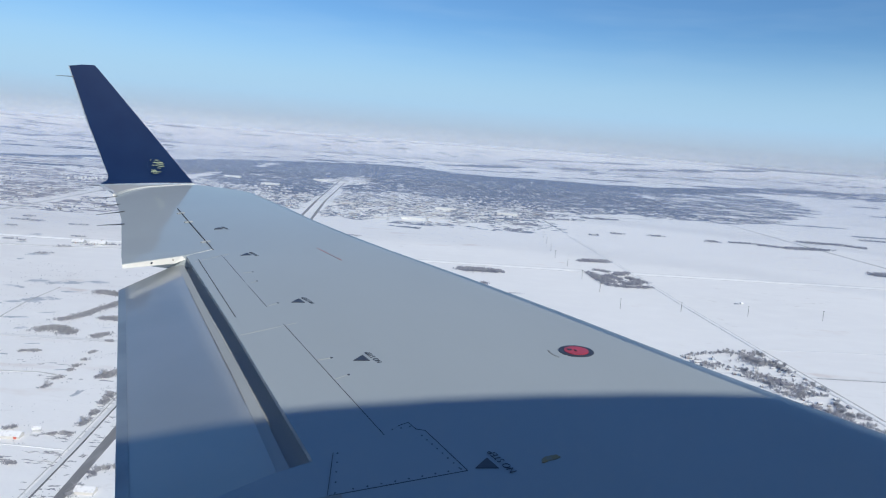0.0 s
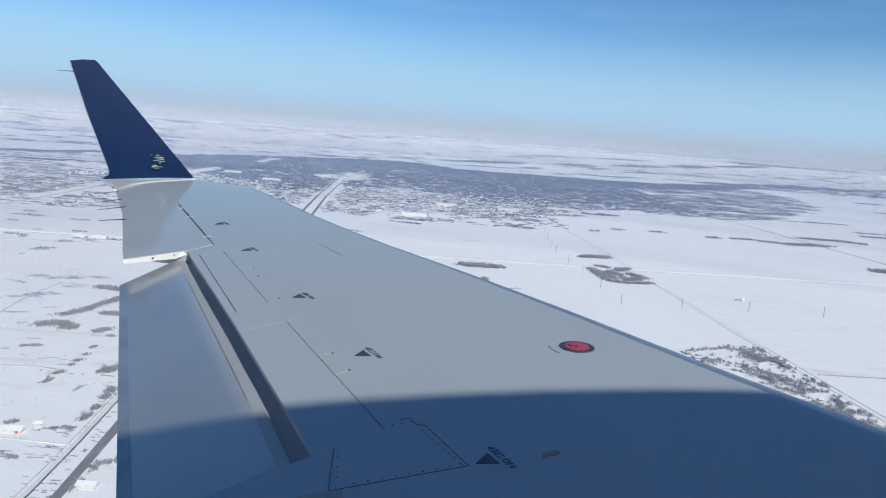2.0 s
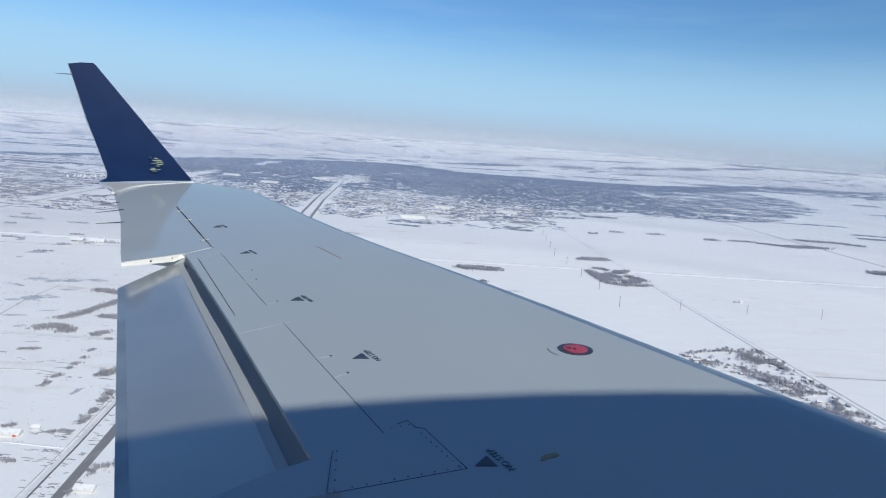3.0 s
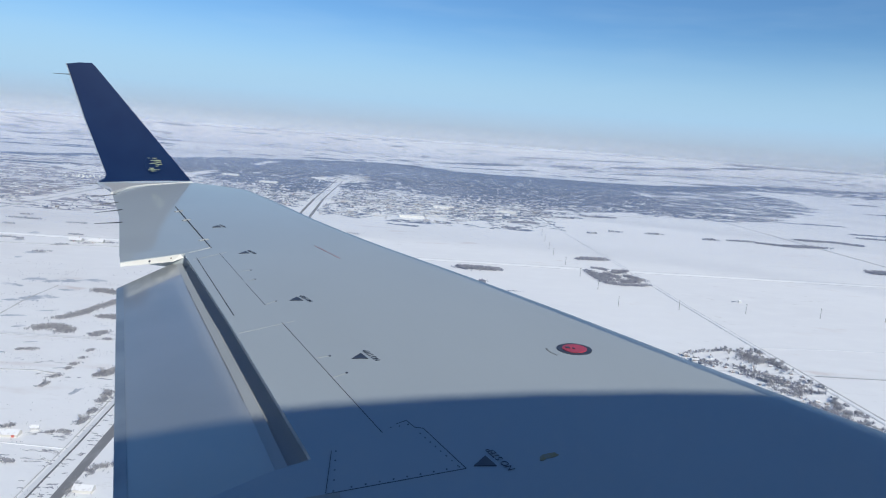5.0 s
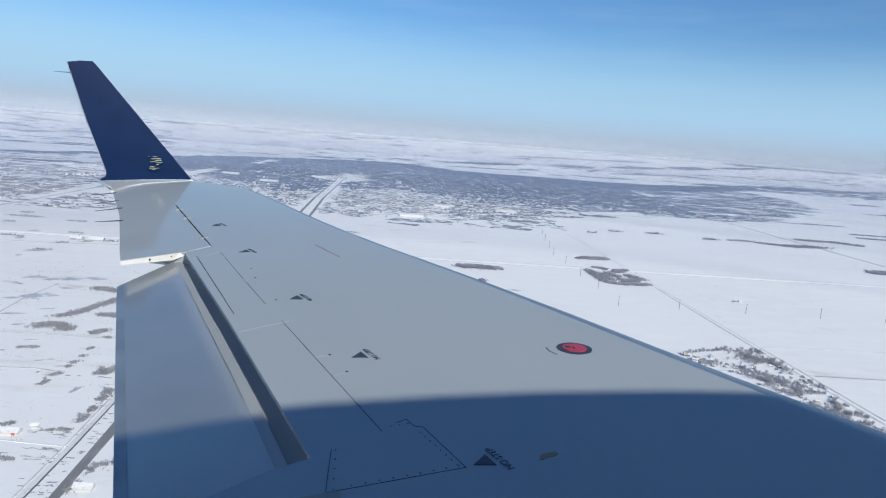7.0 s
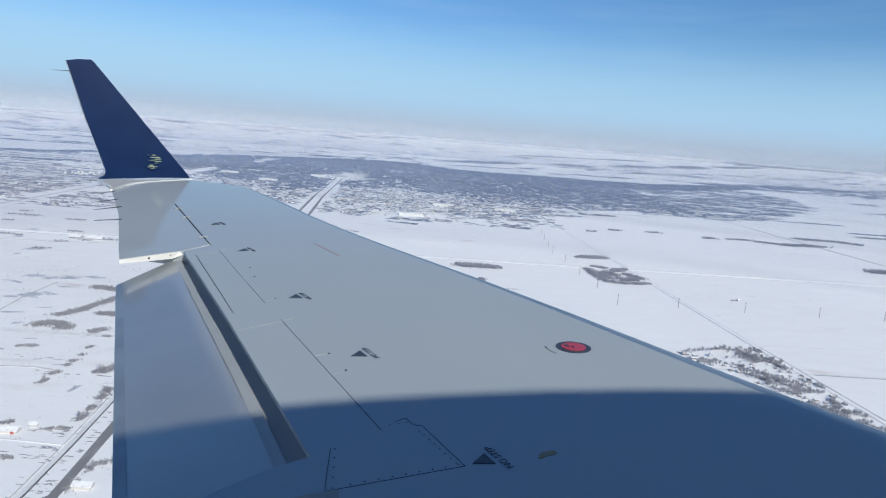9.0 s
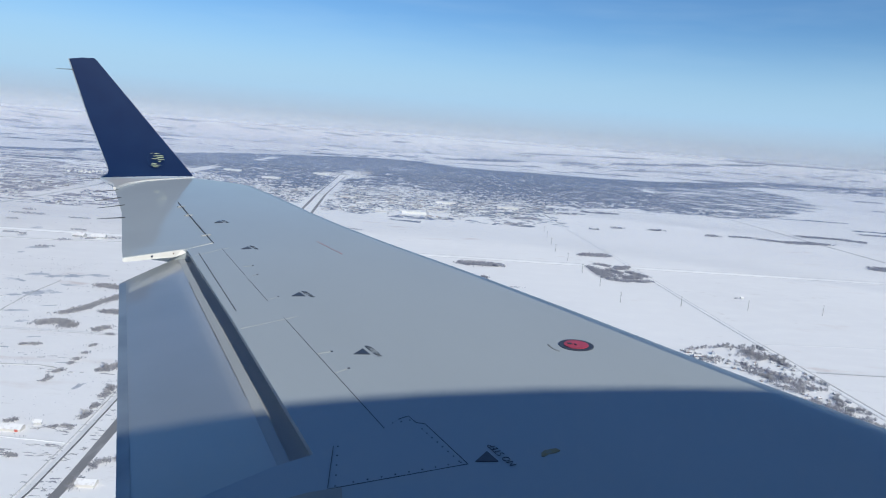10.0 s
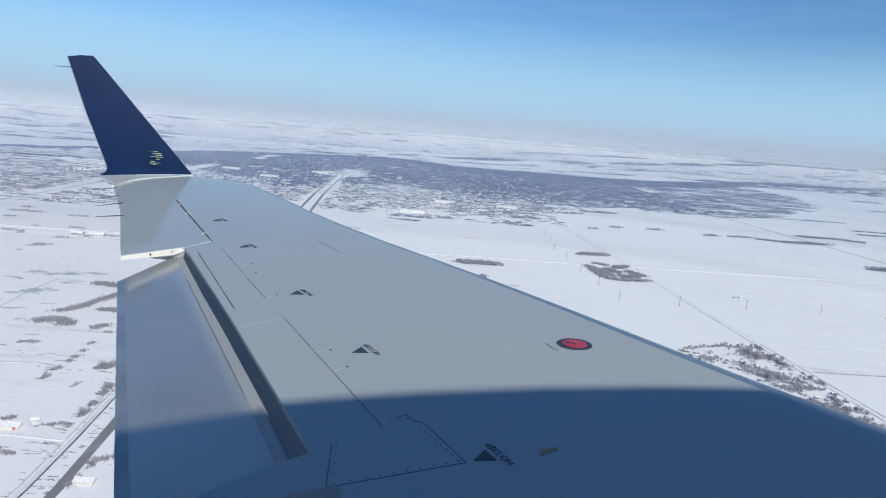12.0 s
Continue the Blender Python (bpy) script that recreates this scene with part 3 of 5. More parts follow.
SOUTH = [(-900, 2000), (-640, 1690), (-488, 1560), (-331, 1400), (-252, 1420), (-214, 1568), (-125, 1660), (12, 1540), (101, 1450), (266, 1450), (362, 1508), (584, 1470), (742, 1574), (1049, 2021), (1290, 2900)]
WORKS = [(-610, 1500), (-475, 1390), (-393, 1310), (-331, 1235), (-271, 1165), (-235, 1112), (-205, 1105), (-146, 1085), (-83, 1115), (-24, 1090), (58, 1157), (140, 1225), (190, 1300)]


def wooded_band():
    """Riverside woods along the north edge of the town, and the belts that go on from them east and west."""
    rows = []
    for k in range(900):
        x = rnd.uniform(-60, 1290)
        top = lerp_table(NORTH, x)
        deep = 300 if x < 700 else 300 - 150 * (x - 700) / 590
        y = top - rnd.uniform(0, deep)
        if noise.noise(Vector((x / 150, y / 45, 3))) + 0.5 * noise.noise(Vector((x / 40, y / 18, 8))) > 0.24:
            continue
        rows.append((x, y, rnd.uniform(30, 110), rnd.uniform(14, 34), rnd.uniform(2.0, 3.4)))
    for x0, y0, x1, y1, wide, count in ((1230, 2990, 1900, 2960, 230, 190), (-1260, 1830, -1110, 1990, 90, 34), (-1110, 1990, -900, 2260, 100, 50), (-1080, 1665, -900, 1715, 22, 16)):
        for k in range(count):
            t = rnd.random()
            if x0 < 0 and noise.noise(Vector((t * 9, k * 0.05, y0))) > 0.15:
                continue
            rows.append((x0 + (x1 - x0) * t + rnd.gauss(0, 12), y0 + (y1 - y0) * t + rnd.uniform(-wide, wide) / 2, rnd.uniform(20, 80), rnd.uniform(8, 24), rnd.uniform(1.0, 2.6)))
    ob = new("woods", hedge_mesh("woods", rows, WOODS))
    tagged(ob, "dense bare riverside woods behind the town", "woods", kind="stuff")


def shelterbelts():
    """Thin rows of trees between the far fields, and the few broad belts among them."""
    rows = []
    for _ in range(420):
        y = 2300 + rnd.random() ** 0.7 * 1800
        x = rnd.uniform(-0.72, 0.72) * y
        if -930 < x < 1300 and y < lerp_table(NORTH, x) + 60 or math.hypot(x, y) > 4130 or y < 2300 + 0.15 * x:
            continue
        if -800 < x < 0 and rnd.random() < 0.15:
            continue
        if x > -60 and rnd.random() < 0.72 or y < 2900 and rnd.random() < 0.6:
            continue
        rows.append((x, y, rnd.choice((25, 40, 60, 90, 150)) * rnd.uniform(0.6, 1.3), rnd.choice((10, 16, 24, 36)) * (1.0 if x > -60 else 1.5), rnd.uniform(1.6, 3.4)))
    # the belts that stand out, as x, y, length, depth, slope
    broad = ((160, 3380, 390, 104, 0.30), (590, 3480, 220, 85, 0.0), (920, 3540, 300, 80, 0.09), (150, 3030, 330, 50, 0.4), (350, 3220, 110, 110, 0.5), (480, 3710, 340, 34, 0.08), (840, 3730, 380, 36, 0.02), (570, 2985, 140, 60, -0.3), (710, 3010, 170, 70, 0.3), (440, 2900, 80, 40, -0.5),
             (870, 3330, 280, 30, 0.15), (1190, 3590, 230, 84, 0.05), (1460, 3640, 280, 66, 0.11), (1620, 3720, 320, 44, -0.4), (1510, 3080, 480, 120, -0.19), (1140, 3070, 220, 120, 0.14))
    small = ((120, 3730, 60, -0.19), (0, 3650, 50, -0.16), (540, 3390, 40, 0.09), (610, 3400, 24, 0.1), (660, 3340, 50, 0.08), (690, 3390, 90, 0.15), (890, 3380, 50, 0.0), (380, 3600, 40, 0.1), (500, 3620, 30, -0.1), (1120, 3330, 200, -0.4), (1190, 3390, 100, -0.14), (1350, 3380, 150, -0.4),
             (1540, 3330, 100, -0.4), (1680, 3320, 70, -0.3), (990, 3130, 100, -0.6), (1720, 3280, 50, 0.0), (1750, 3220, 40, 0.0), (1830, 3240, 70, -0.2), (1550, 3180, 50, -0.2), (1960, 3230, 40, -0.2))
    for x, y, long, deep, slope in broad:
        rows.append((x, y, long, deep, rnd.uniform(2.4, 3.6), slope))
        rows.append((x + 0.1 * long, y + 0.1 * slope * long, long * 0.7, deep * 0.9, rnd.uniform(2.0, 3.0), slope))
    west = ((-1458, 2397, 124, 40, 0.0), (-1305, 2430, 163, 40, 0.30), (-1728, 3011, 110, 40, 0.7), (-1914, 3132, 44, 30, 0.6), (-1628, 2608, 56, 50, 0.0), (-1789, 3074, 31, 30, 0.5), (-1750, 3129, 26, 30, 0.4), (-1671, 3210, 31, 30, 0.4), (-1642, 3131, 88, 32, 0.6),
            (-1170, 1940, 130, 90, 0.3), (-1110, 1985, 110, 100, 0.3), (-1060, 2110, 120, 90, 0.2), (-992, 1685, 155, 40, 0.0))
    for x, y, long, deep, slope in west:
        rows.append((x, y, long, deep, rnd.uniform(1.8, 3.0), slope))
    for x, y, long, slope in small:
        rows.append((x, y, long, 32, rnd.uniform(2.0, 3.4), slope))
    for x, y, long, deep in ((-500, 3400, 52, 26), (-540, 3450, 40, 22), (-470, 3470, 60, 20), (-505, 3530, 50, 18), (-380, 3480, 90, 14), (-60, 3330, 60, 18), (850, 1410, 90, 14), (800, 1558, 150, 5), (1422, 2434, 100, 30), (1225, 2020, 60, 14)):
        for k in range(3):
            rows.append((x + long * (k - 1) / 3, y + rnd.uniform(-0.2, 0.2) * deep + LEAN * long * (k - 1) / 3, long * 0.42, deep * rnd.uniform(0.7, 1.1), rnd.uniform(1.8, 3.2)))
    for k in range(12):     # the far ridge
        t = k / 11
        rows.append((1480 + 520 * t, 3830 - 250 * t, 70, 60, rnd.uniform(2, 5)))
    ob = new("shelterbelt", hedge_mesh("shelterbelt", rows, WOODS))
    tagged(ob, "thin rows of bare trees between far snowy fields", "shelterbelt", kind="stuff")


wooded_band()
shelterbelts()


# ---------------------------------------------------------------- houses
def gable(width, depth, eaves, ridge, over=0.4):
    """Walls and roof of a gabled house, ridge along x."""
    walls, roof = bmesh.new(), bmesh.new()
    w, d = width / 2, depth / 2
    v = [walls.verts.new(p) for p in ((-w, -d, 0), (w, -d, 0), (w, d, 0), (-w, d, 0), (-w, -d, eaves), (w, -d, eaves), (w, d, eaves), (-w, d, eaves), (-w, 0, ridge), (w, 0, ridge))]
    for f in ((0, 1, 5, 4), (2, 3, 7, 6), (1, 2, 6, 9, 5), (3, 0, 4, 8, 7), (3, 2, 1, 0)):
        walls.faces.new([v[i] for i in f])
    k = (ridge - eaves) / d
    w, d = w + over, d + over
    low = ridge - k * d + 0.05
    prof = [(-d, low), (0, ridge + 0.05), (d, low), (d, low + 0.25), (0, ridge + 0.33), (-d, low + 0.25)]
    a, b = [roof.verts.new((-w, y, z)) for y, z in prof], [roof.verts.new((w, y, z)) for y, z in prof]
    roof.faces.new(a)
    roof.faces.new(b[::-1])
    for i in range(6):
        roof.faces.new([a[i], b[i], b[(i + 1) % 6], a[(i + 1) % 6]])
    return walls, roof


def build_house(name, width, depth, eaves, ridge, detailed, label, wall=SIDING, roof_mat=ROOF):
    thing = new(name)
    walls, roof = gable(width, depth, eaves, ridge)
    part("wall", walls, wall, thing)
    part("roof", roof, roof_mat, thing)
    if detailed:
        for x in (-0.32, 0.05, 0.34):
            bm = bmesh.new()
            box(bm, x * width - 0.5, -depth / 2 - 0.06, 0.9, x * width + 0.5, -depth / 2 + 0.02, 1.9)
            part("window", bm, GLASS, thing)
        bm = bmesh.new()
        box(bm, -0.14 * width - 0.45, -depth / 2 - 0.06, 0.0, -0.14 * width + 0.45, -depth / 2 + 0.02, 2.0)
        part("door", bm, DOOR, thing)
        bm = bmesh.new()
        box(bm, 0.2 * width - 0.35, 0.5, ridge - 1.0, 0.2 * width + 0.35, 1.2, ridge + 0.9)
        part("chimney", bm, DOOR, thing, "brick chimney")
    return tagged(thing, label, "house")


def far_houses(name, places, label):
    """Houses beyond the nearest few hundred: one mesh of gabled blocks."""
    verts, faces, slots = [], [], []
    for p, turn, w, d, h in places:
        c, s, n = math.cos(turn), math.sin(turn), len(verts)
        for x, y, z in ((-w, -d, 0), (w, -d, 0), (w, d, 0), (-w, d, 0), (-w, -d, h), (w, -d, h), (w, d, h), (-w, d, h), (-w, 0, h * 1.5), (w, 0, h * 1.5)):
            verts.append((p.x + c * x - s * y, p.y + s * x + c * y, p.z + z))
        for f, m in (((0, 1, 5, 4), 0), ((2, 3, 7, 6), 0), ((1, 2, 6, 9, 5), 0), ((3, 0, 4, 8, 7), 0), ((4, 5, 9, 8), 1), ((6, 7, 8, 9), 1)):
            faces.append(tuple(n + i for i in f))
            slots.append(m)
    me = mesh_of(name, verts, faces, FAR_WALL)
    me.materials.append(FAR_ROOF)
    me.polygons.foreach_set("material_index", slots)
    return tagged(new(name, me), label, "houses", kind="stuff")


def inside(x, y, corners):
    odd = False
    for (ax, ay), (bx, by) in zip(corners, corners[1:] + corners[:1]):
        if (ay > y) != (by > y) and x < ax + (bx - ax) * (y - ay) / (by - ay):
            odd = not odd
    return odd


WEST = [(-930, 1440), (-842, 1510), (-678, 1430), (-616, 1290), (-604, 1000), (-600, 900), (-640, 900), (-760, 1180)]
GROVE = [(-598, 960), (-530, 930), (-470, 955), (-470, 1040), (-560, 1130), (-600, 1200)]
MALL = [(-345, 1800), (-300, 2040), (-245, 2050), (-215, 1790), (-300, 1740)]


def cover(x, y):
    """How thick the trees and how dense the houses stand at a place of the plan."""
    patch = noise.noise(Vector((x / 170, y / 70, 0))) + 0.5 * noise.noise(Vector((x / 50, y / 26, 4)))
    if inside(x, y, WEST):
        return min(max(0.42 + 0.6 * patch, 0.06), 0.8), min(max(0.22 + 0.3 * patch, 0.04), 0.4)
    if inside(x, y, GROVE):
        return 0.4, 0.08
    if inside(x, y, MALL):
        return 0.08, 0.5
    if -600 < x < 190 and lerp_table(WORKS, x) < y < lerp_table(SOUTH, x):
        return 0.6 + 0.5 * patch, 0.5
    if not -890 < x < 1180 or not lerp_table(SOUTH, x) < y < lerp_table(NORTH, x):
        return 0.0, 0.0
    depth = (y - lerp_table(SOUTH, x)) / max(lerp_table(NORTH, x) - lerp_table(SOUTH, x), 1)
    trees = 0.74 + 0.6 * patch + 0.5 * depth + (0.2 if x < -250 else 0.0)
    if x > 560:
        trees = 0.45 + 0.75 * patch - 0.15 * min((x - 560) / 350, 1)
    if x > 560:
        return min(max(trees, 0.05), 0.98), 0.48
    return min(max(trees, 0.05), 0.98), min(max(0.58 - 0.55 * depth - 0.25 * patch, 0.08), 0.6)


def build_town():
    town_houses, rest, hedges, scrub, tufts = [], [], [], [], []
    kinds = [build_house("town_house", w, d, e, r, False, "small town house with a snowy gabled roof")
             for w, d, e, r in ((6.0, 4.4, 1.9, 3.0), (7, 4.4, 1.9, 2.8), (5.4, 4.6, 2.5, 3.6))]
    for k in kinds:
        tagged(k, group="town houses")
    # blocks of the street grid, each with rows of trees along its back lots and houses along its streets
    y0 = 900.0
    while y0 < 2960:
        pitch = 11.0 + (y0 - 900) * 0.0085
        for column in range(-24, 30):
            long = 42.0
            cx, cy = column * long - LEAN * (y0 - 900) + rnd.uniform(-3, 3), y0 + LEAN * column * long
            trees, homes = cover(cx, cy)
            if trees == 0.0 or cy < 2000 and abs(cx + 241 + (cy - 1330) * 0.072) < (11 if cy < 1350 else 6) or abs(cx + 606) < 9:
                continue
            if abs(cx + 56) < 46 and 1115 < cy < 1175:
                continue
            works = homes == 0.5
            west = cx < -590 and cy < 1660
            corridor = cy < 1950 and abs(cx + 241 + (cy - 1330) * 0.072) < 15
            for k in range(9 if works or west else 6):
                if rnd.random() > trees or corridor and k > 1:
                    continue
                if west or inside(cx, cy, GROVE):
                    scrub.append((cx + rnd.uniform(-20, 20), cy + rnd.uniform(0, 1) * pitch, rnd.uniform(4, 34), pitch * rnd.uniform(0.10, 0.42), rnd.uniform(0.5, 1.7)))
                elif works or corridor:
                    hedges.append((cx + rnd.uniform(-20, 20), cy + rnd.uniform(0, 1) * pitch, rnd.uniform(3, 18), pitch * rnd.uniform(0.08, 0.28), rnd.uniform(0.4, 1.3)))
                elif cx > 560:
                    hedges.append((cx + rnd.uniform(-20, 20), cy + rnd.uniform(0, 1) * pitch, rnd.uniform(12, 70), pitch * rnd.uniform(0.1, 0.5), rnd.uniform(0.5, 1.5)))
                else:
                    hedges.append((cx + rnd.uniform(-20, 20), cy + rnd.uniform(0, 1) * pitch, rnd.uniform(8, 44), pitch * rnd.uniform(0.25, 0.95), rnd.uniform(0.6, 1.8)))
            for _ in range(2 if west else 5):
                if rnd.random() < trees * 0.8:
                    tufts.append(g(cx + rnd.uniform(-21, 21), cy + rnd.uniform(0, 1) * pitch))
            for k in range(8 if works else 4):
                if rnd.random() > (homes * 0.7 if works else homes):
                    continue
                x, y = cx - 16 + 10.5 * (k % 4) + rnd.uniform(-2, 2), cy + rnd.uniform(-0.5, 1.2) + pitch * (0.5 if k > 3 else 0.0)
                turn = LEAN + rnd.choice((0, 0, math.pi / 2))
                if not works and len(town_houses) < 260 and y < 1720 and rnd.random() < 0.6:
                    town_houses.append((g(x, y), turn))
                elif works and rnd.random() < 0.4:
                    rest.append((g(x, y), turn, rnd.uniform(3, 9), rnd.uniform(1.6, 3.6), rnd.uniform(1.0, 2.0)))
                else:
                    rest.append((g(x, y), turn, rnd.uniform(1.3, 3.2), rnd.uniform(1.2, 2.1), rnd.uniform(0.9, 1.6)))
        y0 += pitch
    for _ in range(420):
        y = rnd.uniform(1440, 1980)
        x = y * rnd.uniform(-0.68, -0.45)
        if noise.noise(Vector((x / 120, y / 40, 6))) > -0.12 and not inside(x, y, WEST):
            scrub.append((x, y, rnd.uniform(10, 60), rnd.uniform(3, 11), rnd.uniform(0.6, 1.8)))
            if rnd.random() < 0.35:
                rest.append((g(x + rnd.uniform(-20, 20), y - 8), LEAN, rnd.uniform(2, 6), rnd.uniform(1.5, 3), rnd.uniform(1.0, 1.8)))
    # stacks of goods, fences and yards in front of the works
    for x0, x1, y0, y1, count in ((-85, -25, 1080, 1110, 26), (60, 190, 1120, 1260, 60), (190, 300, 1370, 1410, 26), (-40, 60, 1075, 1120, 14)):
        for _ in range(count):
            hedges.append((rnd.uniform(x0, x1), rnd.uniform(y0, y1), rnd.uniform(4, 22), rnd.uniform(1.2, 4.0), rnd.uniform(0.5, 1.6)))
    for x0, y0, x1, y1, deep, count in ((66, 1212, 104, 1258, 26, 22), (110, 1248, 130, 1290, 16, 8), (142, 1286, 168, 1322, 22, 14), (70, 1086, 132, 1092, 14, 16), (-84, 1052, -40, 1046, 14, 14), (-48, 1372, 64, 1396, 10, 16), (262, 1442, 345, 1512, 26, 22), (410, 1472, 560, 1512, 8, 18), (222, 1336, 270, 1330, 8, 8)):
        for _ in range(count):
            t = rnd.random()
            hedges.append((x0 + (x1 - x0) * t, y0 + (y1 - y0) * t + rnd.uniform(-0.5, 0.5) * deep, rnd.uniform(4, 18), rnd.uniform(1.5, 4.5), rnd.uniform(0.6, 1.8)))
    for n, (p, turn) in enumerate(town_houses):
        m = Matrix.Translation(p) @ Matrix.Rotation(turn, 4, "Z")
        if n < len(kinds):
            kinds[n].matrix_basis = m
        else:
            copy_thing(kinds[n % len(kinds)], m)
    far_houses("far_houses", rest, "rows of distant small houses with snowy roofs")
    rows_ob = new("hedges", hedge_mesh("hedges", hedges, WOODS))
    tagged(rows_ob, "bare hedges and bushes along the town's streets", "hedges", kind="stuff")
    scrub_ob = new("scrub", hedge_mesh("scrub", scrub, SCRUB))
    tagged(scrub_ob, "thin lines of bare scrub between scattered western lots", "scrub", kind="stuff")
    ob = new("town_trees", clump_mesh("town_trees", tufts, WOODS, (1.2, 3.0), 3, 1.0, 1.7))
    tagged(ob, "bare street and garden trees all over the town", "trees", kind="stuff")
    # sheds and works at the edge of the town
    sizes = ((46, 17, 4.5, 5.6), (22, 10, 2.6, 3.6), (36, 9, 2.8, 3.6), (14, 9, 2.6, 3.6))
    sheds = [build_house("warehouse", w, d, e, r, False, "long pale metal warehouse with a snowy roof", METAL_WALL, SNOW_ROOF) for w, d, e, r in sizes]
    spots = [(-56, 1150), (-148.7, 1239), (-21, 1247), (59.2, 1289), (-331, 1815), (-100.2, 1335), (-187.5, 1312), (90, 1222), (-6.3, 1339), (-109.3, 1137), (-285, 1405),
             (-330, 1450), (-403.5, 1592), (-270, 1811), (-240, 1871), (-265, 1951), (-530.1, 1722), (-655, 1364), (-20.7, 1187), (-158.1, 1170), (110.5, 1330), (-235, 1763), (-700, 1451)]
    for n, (x, y) in enumerate(spots):
        m = Matrix.Translation(g(x, y)) @ Matrix.Rotation(rnd.uniform(-0.06, 0.06), 4, "Z")
        if n < 4:
            sheds[n].matrix_basis = m
            tagged(sheds[n], category="warehouse", group="warehouses")
        else:
            copy_thing(sheds[n % 4], m)
    for piece in sheds[0].children:
        if piece.name.startswith("wall"):
            piece.data.materials[0] = WHITE
    # water tower and storage tanks
    for x, y, h in ((-276, 2165, 15), (255, 2244, 15)):
        thing = tagged(new("water_tower"), "pale water tower above the town", "water tower")
        thing.matrix_basis = Matrix.Translation(g(x, y))
        bm = bmesh.new()
        tube(bm, (0, 0, 0), (0, 0, h * 0.9), 1.1, 0.8, 10)
        part("shaft", bm, METAL_WALL, thing)
        bm = bmesh.new()
        bmesh.ops.create_uvsphere(bm, u_segments=14, v_segments=8, radius=3.4, matrix=Matrix.Translation((0, 0, h)) @ Matrix.Diagonal((1, 1, 0.75, 1)))
        part("tank", bm, WHITE, thing, smooth=True)
    first = None
    for k in range(9):
        m = Matrix.Translation(g(-748 + 5.6 * k + rnd.uniform(-1, 1), 1384 + (k % 3) * 12 + 2.4 * k))
        if first is None:
            first = tagged(new("storage_tank"), "round white steel storage tank", "tank", "storage tanks")
            bm = bmesh.new()
            tube(bm, (0, 0, 0), (0, 0, 5), 2.7, 2.7, 16)
            part("shell", bm, WHITE, first)
            bm = bmesh.new()
            tube(bm, (0, 0, 5.05), (0, 0, 5.8), 2.8, 0.4, 16)
            part("lid", bm, SNOW_ROOF, first)
            first.matrix_basis = m
        else:
            copy_thing(first, m)


build_town()


# ---------------------------------------------------------------- nearer trees, thickets, village, poles
def build_tree(seed, tall, label):
    """A bare tree: tapered stem, limbs and a loose haze of twigs."""
    r = random.Random(seed)
    thing = tagged(new("bare_tree"), label, "tree", "bare trees")
    trunk, crown = bmesh.new(), bmesh.new()
    tube(trunk, (0, 0, -0.2), (0.1, 0.05, tall * 0.45), 0.24, 0.14, 7)
    tips = []
    for k in range(9):
        a, h = k * 2.4 + r.uniform(-0.4, 0.4), tall * r.uniform(0.22, 0.45)
        end = Vector((math.cos(a) * tall * r.uniform(0.16, 0.40), math.sin(a) * tall * r.uniform(0.16, 0.40), h + tall * r.uniform(0.25, 0.5)))
        tube(trunk, (0.06, 0.03, h), end, 0.10, 0.03, 4)
        tips.append((Vector((0.06, 0.03, h)), end))
    for _ in range(950):
        a, b = r.choice(tips)
        p = a.lerp(b, r.uniform(0.2, 1.05)) + Vector((r.gauss(0, 0.3), r.gauss(0, 0.3), r.gauss(0, 0.3)))
        d = Vector((r.gauss(0, 1), r.gauss(0, 1), r.uniform(0.1, 1.4))).normalized() * tall * r.uniform(0.06, 0.17)
        s = d.cross(Vector((r.gauss(0, 1), r.gauss(0, 1), r.gauss(0, 1)))).normalized() * r.uniform(0.015, 0.045)
        v = [crown.verts.new(q) for q in (p - s, p + s, p + d)]
        w = crown.verts.new(p + d * 0.4 + s.cross(d).normalized() * 0.08)
        crown.faces.new(v)
        crown.faces.new((v[0], w, v[2]))
        crown.faces.new((v[1], v[2], w))
    for _ in range(20):
        a, b = r.choice(tips)
        p = a.lerp(b, r.uniform(0.45, 1.05)) + Vector((r.gauss(0, 0.35), r.gauss(0, 0.35), r.gauss(0, 0.35)))
        v = [crown.verts.new(p + Vector((r.gauss(0, 0.3), r.gauss(0, 0.3), r.gauss(0, 0.3)))) for _ in range(4)]
        for f in ((0, 1, 2), (0, 1, 3), (1, 2, 3), (0, 2, 3)):
            crown.faces.new([v[i] for i in f])
    part("trunk", trunk, BARK, thing)
    part("crown", crown, BARK, thing, "leafless twiggy crown")
    return thing


TREES = [build_tree(s, h, "bare leafless tree standing in snow") for s, h in ((1, 5.6), (2, 6.8), (3, 4.8), (4, 6.1), (5, 4.0))]
first_use = [True] * len(TREES)


def plant(x, y, size=1.0):
    n = rnd.randrange(len(TREES))
    m = Matrix.Translation(g(x, y)) @ Matrix.Rotation(rnd.uniform(0, 6.28), 4, "Z") @ Matrix.Scale(size * rnd.uniform(0.6, 0.95), 4)
    if first_use[n]:
        TREES[n].matrix_basis, first_use[n] = m, False
    else:
        copy_thing(TREES[n], m)


def thicket(points, radius, label="soft grey leafless thicket in the snow", tall=(0.6, 1.7), dense=2.0, fine=0.34, mat=SHRUB):
    """A patch of bare bushes along plan points."""
    spots = []
    for (ax, ay), (bx, by) in zip(points, points[1:] or points):
        n = int((math.hypot(bx - ax, by - ay) / 2.2 + 4) * radius / 3.0 * dense) + 4
        for _ in range(n):
            t = rnd.random()
            spots.append(g(ax + (bx - ax) * t + rnd.gauss(0, radius * 0.55), ay + (by - ay) * t + rnd.gauss(0, radius * 0.45)))
    ob = new("thicket", clump_mesh("thicket", spots, mat, tall, 12, fine))
    tagged(ob, label, "thicket", kind="stuff")


